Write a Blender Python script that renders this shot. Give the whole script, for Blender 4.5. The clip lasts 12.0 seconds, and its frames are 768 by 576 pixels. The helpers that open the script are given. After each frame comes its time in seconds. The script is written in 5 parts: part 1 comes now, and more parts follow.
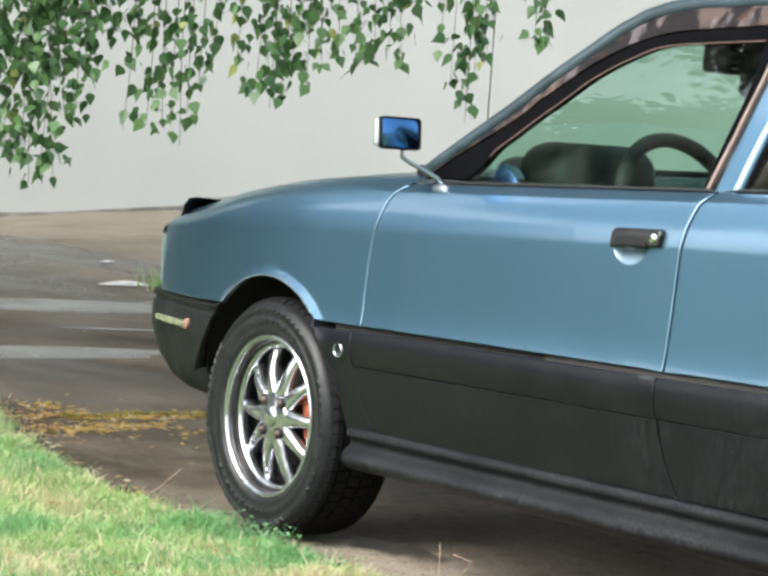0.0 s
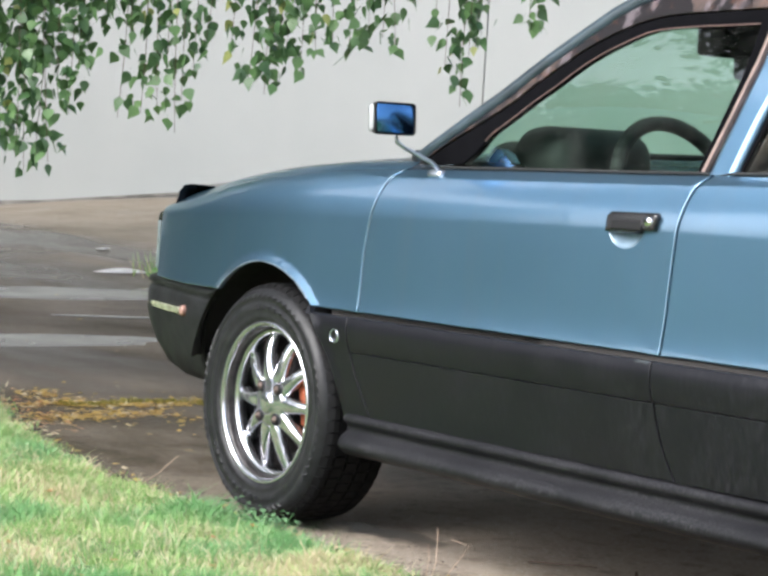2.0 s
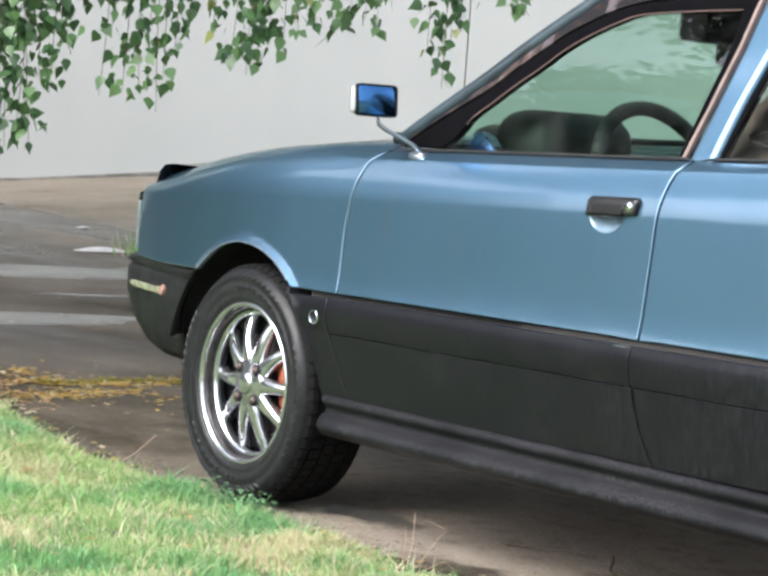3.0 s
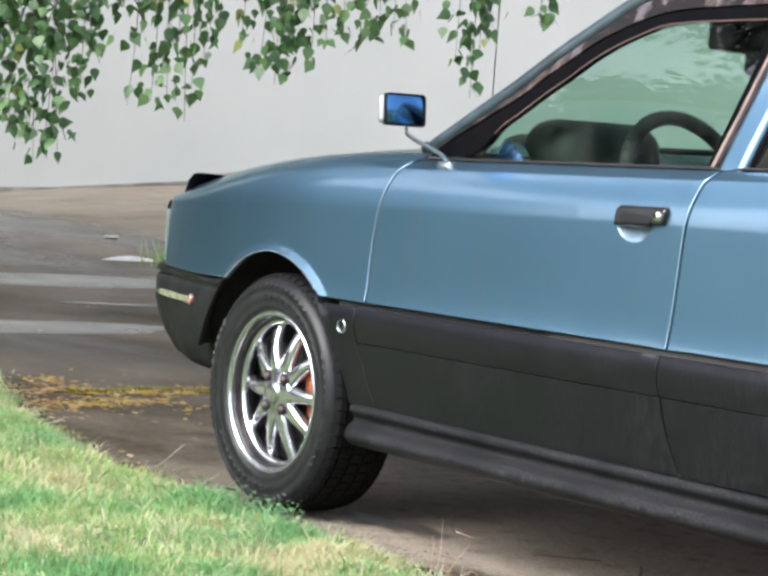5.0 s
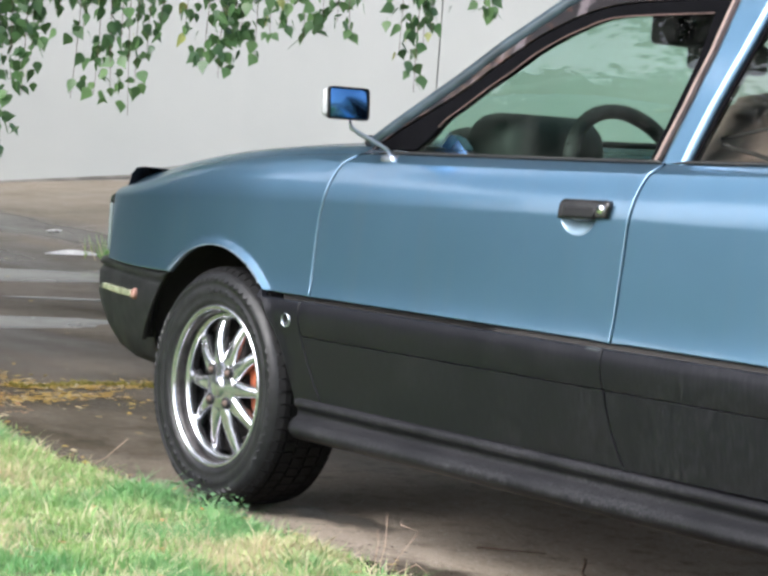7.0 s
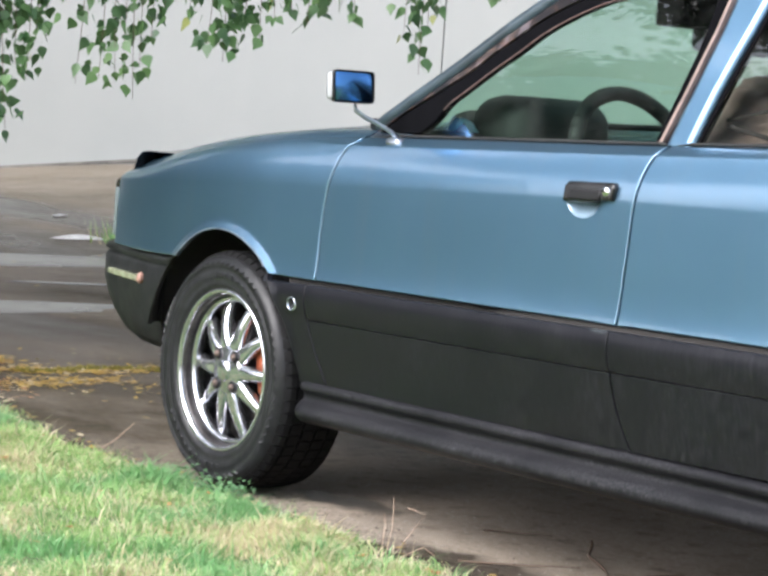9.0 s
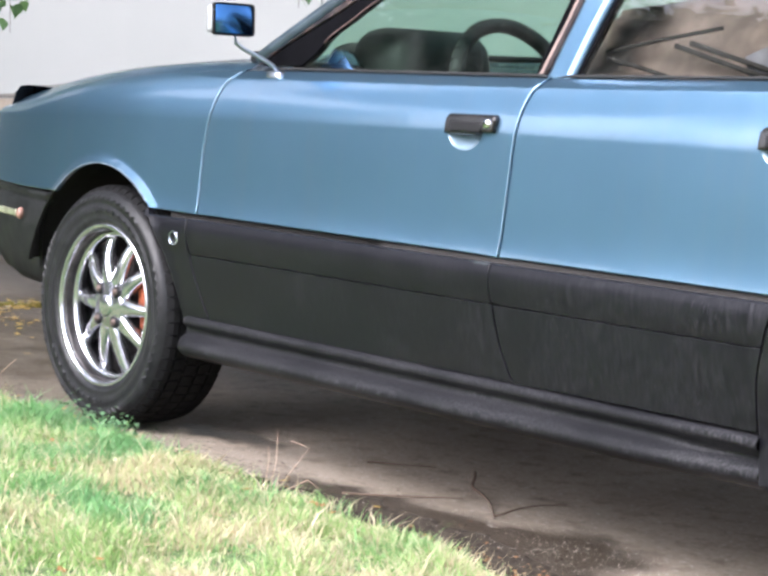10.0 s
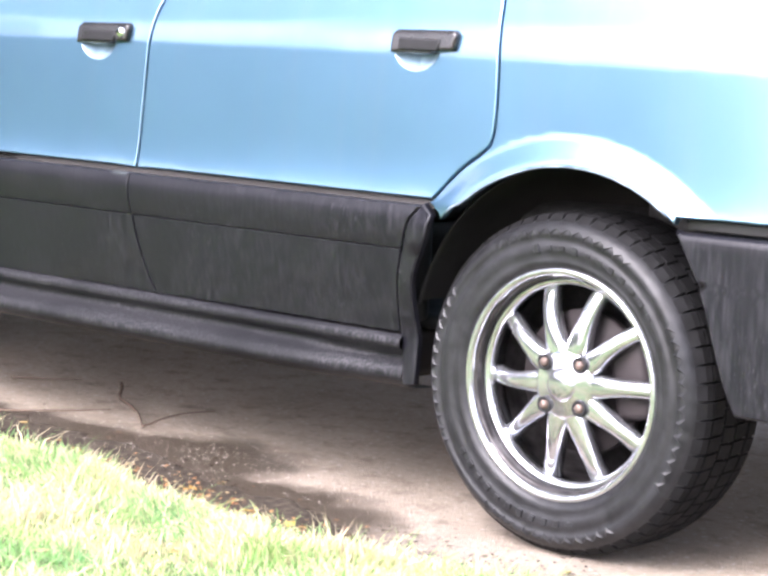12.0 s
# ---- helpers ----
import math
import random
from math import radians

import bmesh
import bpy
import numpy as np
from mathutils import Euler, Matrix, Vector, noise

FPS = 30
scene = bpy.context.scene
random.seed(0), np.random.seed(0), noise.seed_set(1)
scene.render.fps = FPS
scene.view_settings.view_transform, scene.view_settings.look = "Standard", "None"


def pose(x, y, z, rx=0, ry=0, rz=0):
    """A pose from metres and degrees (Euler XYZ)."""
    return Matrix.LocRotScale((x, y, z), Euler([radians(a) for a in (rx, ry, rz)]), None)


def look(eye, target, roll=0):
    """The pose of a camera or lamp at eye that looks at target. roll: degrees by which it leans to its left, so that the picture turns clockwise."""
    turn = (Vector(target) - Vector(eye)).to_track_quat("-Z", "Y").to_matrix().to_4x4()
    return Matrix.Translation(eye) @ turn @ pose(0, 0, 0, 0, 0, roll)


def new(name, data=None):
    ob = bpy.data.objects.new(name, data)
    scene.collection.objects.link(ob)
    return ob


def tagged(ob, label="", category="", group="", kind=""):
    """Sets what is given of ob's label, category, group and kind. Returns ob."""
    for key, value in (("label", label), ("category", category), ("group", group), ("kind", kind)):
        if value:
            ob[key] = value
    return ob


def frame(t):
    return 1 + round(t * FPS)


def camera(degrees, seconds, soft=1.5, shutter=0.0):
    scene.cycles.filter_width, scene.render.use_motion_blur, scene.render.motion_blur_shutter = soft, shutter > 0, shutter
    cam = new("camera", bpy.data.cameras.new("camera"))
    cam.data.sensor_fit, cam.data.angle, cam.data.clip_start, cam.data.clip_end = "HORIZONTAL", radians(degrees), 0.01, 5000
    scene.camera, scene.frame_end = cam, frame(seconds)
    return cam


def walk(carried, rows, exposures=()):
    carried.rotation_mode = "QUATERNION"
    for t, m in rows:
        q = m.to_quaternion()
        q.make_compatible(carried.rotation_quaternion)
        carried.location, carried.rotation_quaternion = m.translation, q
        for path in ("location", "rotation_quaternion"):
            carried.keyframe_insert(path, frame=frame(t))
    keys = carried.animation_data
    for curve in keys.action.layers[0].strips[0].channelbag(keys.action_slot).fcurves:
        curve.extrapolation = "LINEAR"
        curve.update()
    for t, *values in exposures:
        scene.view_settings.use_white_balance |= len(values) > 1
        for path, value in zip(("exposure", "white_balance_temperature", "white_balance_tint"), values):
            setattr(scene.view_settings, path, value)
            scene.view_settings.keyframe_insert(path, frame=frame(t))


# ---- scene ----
import functools
from mathutils.geometry import delaunay_2d_cdt

# ---- camera: it stands still at crouching height and turns ----
cam = camera(18.516, 12.0, soft=3.05)
EYE = (4.972, -3.291, 1.015)
TURNS = [  # seconds, turn to the left from +y, tilt up, lean to the left
    (0, 53.832, -3.489, 4.009), (0.5, 53.875, -3.533, 3.964), (1, 53.812, -3.529, 4.033), (1.5, 53.410, -3.710, 3.432),
    (2, 53.708, -3.834, 3.621), (2.5, 52.924, -3.849, 3.938), (3, 53.185, -4.239, 4.289), (3.2, 53.719, -4.223, 4.401),
    (5, 53.884, -4.063, 4.297), (5.5, 53.481, -4.032, 4.575), (6, 53.291, -4.258, 4.728), (6.5, 52.748, -4.076, 4.074),
    (6.7, 52.503, -4.099, 4.315), (8.5, 52.641, -4.377, 4.006), (9, 52.624, -4.533, 4.037), (9.5, 52.900, -5.057, 4.023),
    (9.7, 52.54, -5.04, 3.96), (9.8, 52.02, -5.23, 3.93), (10, 49.646, -5.959, 3.860), (10.2, 49.07, -6.15, 3.57), (10.3, 48.57, -6.31, 3.43), (10.5, 47.439, -6.520, 3.135),
    (10.7, 46.50, -6.68, 3.0), (10.8, 45.38, -6.81, 2.93), (11, 43.970, -6.704, 2.784), (11.2, 43.23, -7.18, 2.83), (11.3, 42.60, -7.67, 2.86), (11.5, 41.579, -7.765, 2.912),
    (12, 40.776, -7.706, 2.831)]


def aim(turn, tilt, lean):
    a, b = radians(turn), radians(tilt)
    way = Vector((-math.sin(a) * math.cos(b), math.cos(a) * math.cos(b), math.sin(b)))
    return look(EYE, Vector(EYE) + way * 5, lean)


walk(cam, [(t, aim(a, b, c)) for t, a, b, c in TURNS], exposures=[(0, 0.07, 6200, 5), (0.5, 0.06, 6150, 8), (1.5, 0.06, 6080, 10), (9.5, 0.10, 6020, 12), (10.0, 0.36, 5920, 16), (10.5, 0.60, 5940, 17), (11.0, 0.88, 5980, 20), (12, 1.04, 6000, 21)])

# ---- daylight: bright overcast, with a soft sun behind the camera ----
SUN_UP = 44.0   # degrees over the horizon
world = bpy.data.worlds.new("sky")
scene.world = world
world.use_nodes = True
wn, wl = world.node_tree.nodes, world.node_tree.links
sky = wn.new("ShaderNodeTexSky")
sky.sky_type, sky.sun_disc = "NISHITA", False
sky.sun_elevation, sky.sun_rotation = radians(SUN_UP), radians(180.8)
sky.air_density, sky.dust_density, sky.ozone_density = 1.0, 6.0, 1.0
grey = wn.new("ShaderNodeHueSaturation")
grey.inputs["Saturation"].default_value = 0.50
wl.new(sky.outputs[0], grey.inputs["Color"])
wl.new(grey.outputs[0], wn["Background"].inputs[0])
wn["Background"].inputs[1].default_value = 0.42
sun = new("sun", bpy.data.lights.new("sun", "SUN"))
sun.data.energy, sun.data.angle, sun.data.color = 1.7, radians(34), (1.0, 0.965, 0.91)
sun.matrix_world = look((-0.10, -7.19, 6.95), (0, 0, 0))


# ---- materials ----
class Mat:
    """A node material with a few short ways to wire it."""

    def __init__(self, name):
        self.m = bpy.data.materials.new(name)
        self.m.use_nodes = True
        self.n, self.l = self.m.node_tree.nodes, self.m.node_tree.links
        self.p = self.n["Principled BSDF"]

    def put(self, **values):
        for key, value in values.items():
            socket = self.p.inputs[key.replace("_", " ")]
            if hasattr(value, "is_output"):
                self.l.new(value, socket)
            else:
                socket.default_value = (*value, 1) if isinstance(value, tuple) and len(value) == 3 else value
        return self

    def coords(self, scale=(1, 1, 1)):
        c, m = self.n.new("ShaderNodeNewGeometry"), self.n.new("ShaderNodeMapping")
        m.inputs["Scale"].default_value = scale
        self.l.new(c.outputs["Position"], m.inputs["Vector"])
        return m.outputs[0]

    def noise(self, scale, detail=4, at=None, rough=0.55, lo=0.35, hi=0.65):
        t, r = self.n.new("ShaderNodeTexNoise"), self.n.new("ShaderNodeMapRange")
        t.inputs["Scale"].default_value, t.inputs["Detail"].default_value, t.inputs["Roughness"].default_value = scale, detail, rough
        self.l.new(at if at is not None else self.coords(), t.inputs["Vector"])
        r.inputs["From Min"].default_value, r.inputs["From Max"].default_value = lo, hi
        self.l.new(t.outputs["Fac"], r.inputs["Value"])
        return r.outputs[0]

    def mix(self, fac, a, b):
        x = self.n.new("ShaderNodeMix")
        x.data_type = "RGBA"
        for k, v in (("Factor", fac), ("A", a), ("B", b)):
            socket = [q for q in x.inputs if q.name == k and (q.type == "RGBA") == (k != "Factor")][0]
            if hasattr(v, "is_output"):
                self.l.new(v, socket)
            else:
                socket.default_value = (*v, 1) if isinstance(v, tuple) else v
        return [q for q in x.outputs if q.type == "RGBA"][0]

    def math(self, op, a, b=0.0, c=0.0, clamp=False):
        x = self.n.new("ShaderNodeMath")
        x.operation, x.use_clamp = op, clamp
        for k, v in enumerate((a, b, c)):
            if hasattr(v, "is_output"):
                self.l.new(v, x.inputs[k])
            else:
                x.inputs[k].default_value = v
        return x.outputs[0]

    def bump(self, height, strength=0.3, distance=0.01):
        b = self.n.new("ShaderNodeBump")
        b.inputs["Strength"].default_value, b.inputs["Distance"].default_value = strength, distance
        self.l.new(height, b.inputs["Height"])
        self.l.new(b.outputs[0], self.p.inputs["Normal"])
        return self


def plain(name, colour, rough=0.5, metal=0.0, scale=30.0, vary=0.15, bump=0.05, **more):
    m = Mat(name)
    n = m.noise(scale, 5)
    lo, hi = tuple(c * (1 - vary) for c in colour), tuple(min(1, c * (1 + vary)) for c in colour)
    m.put(Base_Color=m.mix(n, lo, hi), Metallic=metal, Roughness=m.math("MULTIPLY_ADD", m.noise(scale * 0.3), 0.15, rough - 0.07), **more)
    return m.bump(n, bump, 0.002).m


def make_paint():
    m = Mat("blue metallic paint")
    dust = m.noise(3.0, 6)
    fine = m.noise(60, 3)
    streak = m.noise(1.0, 4, m.coords((14, 14, 1.2)), lo=0.5, hi=0.75)
    col = m.mix(dust, (0.150, 0.280, 0.418), (0.161, 0.298, 0.444))
    col = m.mix(m.math("MULTIPLY", streak, 0.10), col, (0.28, 0.31, 0.32))
    m.put(Base_Color=col, Metallic=0.92, Coat_Weight=1.0, Coat_IOR=1.8, Coat_Roughness=0.11,
          Roughness=m.math("MULTIPLY_ADD", fine, 0.02, m.math("MULTIPLY_ADD", dust, 0.012, 0.33)))
    # faint dents and ripples in the old sheet metal
    m.bump(m.noise(6.0, 3), 0.10, 0.004)
    m.l.new(m.p.inputs["Normal"].links[0].from_socket, m.p.inputs["Coat Normal"])
    return m.m


def make_black_paint():
    m = Mat("dusty black cladding")
    streak = m.noise(1.0, 5, m.coords((130, 130, 15)), lo=0.42, hi=0.80)
    cloud = m.noise(5.0, 6)
    sep, g = m.n.new("ShaderNodeSeparateXYZ"), m.n.new("ShaderNodeNewGeometry")
    m.l.new(g.outputs["Position"], sep.inputs[0])
    # road spray: streaked, thicker towards the rear door
    spray = m.math("MULTIPLY_ADD", sep.outputs[0], 0.40, 0.16, clamp=True)
    fleck = m.math("MULTIPLY", m.noise(1.0, 6, m.coords((240, 240, 60)), lo=0.55, hi=0.72), m.noise(7.0, 4, lo=0.48, hi=0.66))
    dirt = m.math("MULTIPLY", m.math("MAXIMUM", m.math("MULTIPLY", streak, m.math("MULTIPLY_ADD", cloud, 0.5, 0.08)), m.math("MULTIPLY", fleck, 0.8)), spray, clamp=True)
    col = m.mix(dirt, (0.0056, 0.0056, 0.0080), (0.044, 0.0425, 0.050))
    # one rubbed grey spot on the band
    rub = 0.0
    for cx, rx, cz, rz in ((1.452, 0.012, 0.586, 0.005), (0.362, 0.009, 0.289, 0.006)):
        box = [m.math("MULTIPLY_ADD", m.math("ABSOLUTE", m.math("SUBTRACT", sep.outputs[k], at)), -1 / r, 2.2, clamp=True) for k, at, r in ((0, cx, rx), (2, cz, rz))]
        rub = m.math("MAXIMUM", m.math("MULTIPLY", box[0], m.math("MULTIPLY", box[1], m.math("MULTIPLY_ADD", cloud, 0.4, 0.5))), rub)
    col = m.mix(m.math("MULTIPLY", rub, 0.5), col, (0.13, 0.15, 0.155))
    m.put(Base_Color=col, Roughness=m.math("MULTIPLY_ADD", dirt, 0.25, 0.32), Specular_IOR_Level=0.30)
    return m.bump(m.noise(220, 3), 0.06, 0.001).m


def make_strip():
    m = Mat("blistered brown trim")
    patch = m.noise(9.0, 6, lo=0.50, hi=0.58)
    pale = m.noise(13.0, 5, m.coords((1.7, 1.0, 1.0)), lo=0.56, hi=0.64)
    rust = m.noise(30.0, 5, lo=0.58, hi=0.68)
    col = m.mix(patch, (0.010, 0.008, 0.009), (0.062, 0.042, 0.037))
    col = m.mix(m.math("MULTIPLY", pale, 0.7), col, (0.125, 0.105, 0.115))
    col = m.mix(m.math("MULTIPLY", rust, 0.4), col, (0.12, 0.055, 0.035))
    m.put(Base_Color=col, Roughness=m.math("MULTIPLY_ADD", patch, 0.25, 0.32), Specular_IOR_Level=0.35)
    return m.bump(patch, 0.25, 0.002).m


def make_glass(name, tint, gloss=1.0):
    m = Mat(name)
    n, l = m.n, m.l
    clear, shine, mix, fres = n.new("ShaderNodeBsdfTransparent"), n.new("ShaderNodeBsdfGlossy"), n.new("ShaderNodeMixShader"), n.new("ShaderNodeFresnel")
    clear.inputs[0].default_value = (*tint, 1)
    shine.inputs["Roughness"].default_value = 0.01
    fres.inputs["IOR"].default_value = 1.5
    haze = n.new("ShaderNodeBsdfDiffuse")
    haze.inputs[0].default_value = (0.45, 0.47, 0.44, 1)
    film = n.new("ShaderNodeMixShader")
    drops = m.math("MULTIPLY", m.noise(170, 2, lo=0.62, hi=0.70), m.noise(7, 4, lo=0.42, hi=0.66))
    l.new(m.math("MAXIMUM", m.math("MULTIPLY", m.noise(9, 6, lo=0.4, hi=0.8), 0.04), m.math("MULTIPLY", drops, 0.30)), film.inputs[0])
    l.new(clear.outputs[0], film.inputs[1]), l.new(haze.outputs[0], film.inputs[2])
    l.new(m.math("MULTIPLY", fres.outputs[0], gloss, clamp=True), mix.inputs[0])
    l.new(film.outputs[0], mix.inputs[1]), l.new(shine.outputs[0], mix.inputs[2])
    l.new(mix.outputs[0], n["Material Output"].inputs[0])
    return m.m


def make_asphalt():
    m = Mat("wet asphalt")
    grit = m.noise(160, 4, lo=0.3, hi=0.7)
    worn = m.noise(2.2, 6)
    # bands of standing wet that run across the view
    turned = m.n.new("ShaderNodeMapping")
    turned.inputs["Rotation"].default_value = (0, 0, radians(-56))
    turned.inputs["Scale"].default_value = (0.16, 0.75, 1)
    l = m.n.new("ShaderNodeNewGeometry")
    m.l.new(l.outputs["Position"], turned.inputs["Vector"])
    wet = m.noise(1.0, 3, turned.outputs[0], lo=0.46, hi=0.58)
    # the open yard lies wetter than the strip under the car
    sep = m.n.new("ShaderNodeSeparateXYZ")
    m.l.new(l.outputs["Position"], sep.inputs[0])
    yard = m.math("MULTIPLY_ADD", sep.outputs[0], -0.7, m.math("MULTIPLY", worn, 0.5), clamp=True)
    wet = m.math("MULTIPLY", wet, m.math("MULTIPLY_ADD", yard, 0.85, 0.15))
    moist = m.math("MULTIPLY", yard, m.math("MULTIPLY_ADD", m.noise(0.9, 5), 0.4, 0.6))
    # towards the wall: smoother, and base colour lightened for the wall's grazing reflection
    far_sheen = m.math("MULTIPLY_ADD", sep.outputs[0], -0.22, -1.0, clamp=True)
    dry = m.mix(worn, (0.270, 0.222, 0.175), (0.385, 0.326, 0.264))
    speck = m.noise(75, 3, lo=0.60, hi=0.68)
    dry = m.mix(m.math("MULTIPLY", grit, 0.5), dry, (0.35, 0.305, 0.255))
    dry = m.mix(m.math("MULTIPLY", m.noise(14, 6, lo=0.52, hi=0.7), 0.55), dry, (0.10, 0.080, 0.064))
    dry = m.mix(m.math("MULTIPLY", m.noise(58, 4, lo=0.56, hi=0.66), 0.4), dry, (0.085, 0.066, 0.052))
    dry = m.mix(m.math("MULTIPLY", speck, 0.8), dry, (0.52, 0.48, 0.44))
    # two damp silty spots beside the lawn
    warp = m.n.new("ShaderNodeVectorMath")
    warp.operation = "MULTIPLY_ADD"
    t = m.n.new("ShaderNodeTexNoise")
    t.inputs["Scale"].default_value, t.inputs["Detail"].default_value = 9, 5
    m.l.new(l.outputs["Position"], t.inputs["Vector"])
    m.l.new(t.outputs["Color"], warp.inputs[0])
    warp.inputs[1].default_value = (0.22, 0.22, 0)
    m.l.new(l.outputs["Position"], warp.inputs[2])
    damp = 0.0
    for cx, cy, rx, ry in ((1.69, 0.18, 0.27, 0.21), (0.36, 0.35, 0.20, 0.07), (1.20, 0.14, 0.40, 0.12), (1.46, 0.12, 0.36, 0.18), (1.98, 0.02, 0.45, 0.16)):
        mp = m.n.new("ShaderNodeMapping")
        mp.inputs["Location"].default_value = (-cx / rx, -cy / ry, 0)
        mp.inputs["Scale"].default_value = (1 / rx, 1 / ry, 0)
        ln = m.n.new("ShaderNodeVectorMath")
        ln.operation = "LENGTH"
        m.l.new(warp.outputs[0], mp.inputs["Vector"])
        m.l.new(mp.outputs[0], ln.inputs[0])
        damp = m.math("MAXIMUM", m.math("MULTIPLY_ADD", ln.outputs["Value"], -1.6, 2.0, clamp=True), damp)
    wet = m.math("MAXIMUM", wet, m.math("MULTIPLY", damp, 0.95))
    col = m.mix(wet, m.mix(moist, dry, m.mix(far_sheen, m.mix(m.noise(24, 6, lo=0.40, hi=0.66), (0.024, 0.018, 0.008), (0.058, 0.046, 0.026)), m.mix(m.noise(7, 6), (0.108, 0.088, 0.060), (0.155, 0.128, 0.094)))), (0.034, 0.026, 0.018))
    m.put(Base_Color=col, Specular_IOR_Level=0.15, Roughness=m.math("MULTIPLY_ADD", far_sheen, -0.26, m.math("MULTIPLY_ADD", wet, -0.32, m.math("MULTIPLY_ADD", worn, 0.12, 0.66))))
    return m.bump(m.math("MULTIPLY", grit, m.math("MULTIPLY_ADD", wet, -0.8, 1.0)), 0.8, 0.005).m


def make_wall():
    m = Mat("pale grey rendered wall")
    soft, fine = m.noise(0.5, 5), m.noise(18, 6)
    drip = m.noise(1.0, 4, m.coords((2.5, 2.5, 0.15)), lo=0.5, hi=0.8)
    col = m.mix(soft, (0.400, 0.416, 0.396), (0.440, 0.454, 0.434))
    col = m.mix(m.math("MULTIPLY", drip, 0.25), col, (0.49, 0.49, 0.47))
    m.put(Base_Color=col, Roughness=0.85)
    return m.bump(fine, 0.07, 0.004).m


def leafy(name, dark, light, dry, amount, rough=0.45, lush=None):
    """Foliage: each island or object its own tone."""
    m = Mat(name)
    g, o = m.n.new("ShaderNodeNewGeometry"), m.n.new("ShaderNodeObjectInfo")
    r = m.math("FRACT", m.math("ADD", g.outputs["Random Per Island"], o.outputs["Random"]))
    pick = m.math("GREATER_THAN", m.math("FRACT", m.math("MULTIPLY", r, 17.3)), 1 - amount)
    col = m.mix(pick, m.mix(m.noise(5.0, 3), m.mix(m.math("MULTIPLY", r, 0.6), dark, light), m.mix(m.math("MULTIPLY_ADD", r, 0.5, 0.5), dark, light)), dry)
    if lush:   # patches of darker, bluer growth
        col = m.mix(m.math("MULTIPLY", m.noise(2.6, 4, lo=0.46, hi=0.62), 0.75), col, lush)
    m.put(Base_Color=col, Roughness=rough)
    thin = m.n.new("ShaderNodeBsdfTranslucent")
    m.l.new(col, thin.inputs[0])
    mix = m.n.new("ShaderNodeMixShader")
    mix.inputs[0].default_value = 0.35
    m.l.new(m.p.outputs[0], mix.inputs[1]), m.l.new(thin.outputs[0], mix.inputs[2])
    m.l.new(mix.outputs[0], m.n["Material Output"].inputs[0])
    return m.m


PAINT, BLACK = make_paint(), make_black_paint()
TRIM = plain("matt black trim", (0.012, 0.012, 0.013), 0.5, bump=0.1, Specular_IOR_Level=0.25)
GLOSS_TRIM = plain("weathered glossy window trim", (0.015, 0.014, 0.014), 0.18, vary=0.5, scale=14, Specular_IOR_Level=0.6)
FRAME = plain("dull black window frame", (0.0034, 0.0034, 0.0042), 0.85, Specular_IOR_Level=0.03)
STRIP = make_strip()
RUBBER = plain("black rubber seal", (0.012, 0.012, 0.012), 0.6)
AGED = plain("dark reddish aged seal", (0.085, 0.052, 0.046), 0.6)
SEAL = plain("reddish aged seal", (0.21, 0.15, 0.13), 0.5)
TYRE = plain("dusty tyre rubber", (0.0135, 0.0138, 0.0152), 0.42, vary=0.35, scale=45, bump=0.2, Specular_IOR_Level=0.30)
ALLOY = plain("polished silver alloy", (0.56, 0.57, 0.60), 0.15, 0.92, scale=20, vary=0.14)
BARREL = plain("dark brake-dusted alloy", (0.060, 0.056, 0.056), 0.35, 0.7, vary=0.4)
CHROME = plain("chrome", (0.85, 0.85, 0.85), 0.08, 1.0, vary=0.03, bump=0.0)
RUST = plain("rusty orange brake", (0.30, 0.075, 0.03), 0.75, vary=0.4, scale=60)
STEEL = plain("dull brake steel", (0.022, 0.017, 0.018), 0.7, 0.3)
UNDER = plain("dark underside", (0.016, 0.014, 0.013), 0.85)
GLASS = make_glass("green-tinted car glass", (0.66, 0.84, 0.74), 1.5)
REAR_GLASS = make_glass("faintly tinted rear glass", (0.74, 0.76, 0.72), 1.5)
# colour of the sheet that stands in for the rear window's reflection
SHEET = plain("grey-beige reflection sheet", (0.24, 0.19, 0.165), 0.85, vary=0.35, scale=12, bump=0.2)
ORANGE = leafy("orange fallen leaves", (0.34, 0.14, 0.05), (0.50, 0.26, 0.10), (0.42, 0.32, 0.18), 0.3)
CLEAR = make_glass("clear lens", (0.85, 0.87, 0.85))
INSIDE = plain("dark grey interior plastic", (0.012, 0.0135, 0.0135), 0.7, bump=0.15)
CLOTH = plain("grey seat cloth", (0.045, 0.043, 0.042), 0.9, vary=0.3, scale=90)
MIRROR = plain("blue-tinted mirror glass", (0.085, 0.215, 0.44), 0.13, 1.0, vary=0.02, bump=0.0)
CREAM = plain("grey-white mirror housing", (0.36, 0.37, 0.37), 0.4)
STALK = plain("dull bluish chrome", (0.42, 0.46, 0.52), 0.30, 0.9)
CORNER = plain("frosted white lens", (0.12, 0.15, 0.15), 0.3)
BLUE_CLOTH = plain("light blue cloth", (0.50, 0.74, 0.90), 0.8)
LENS = plain("pale indicator lens", (0.17, 0.18, 0.12), 0.12, vary=0.4)
AMBER = plain("pale amber lens", (0.26, 0.15, 0.12), 0.05)
ASPHALT, WALL = make_asphalt(), make_wall()
PLINTH = plain("damp concrete", (0.20, 0.19, 0.17), 0.7, vary=0.3, scale=6, bump=0.3)
SOIL = plain("lawn soil and thatch", (0.105, 0.155, 0.052), 0.95, vary=0.5, scale=25, bump=0.5)
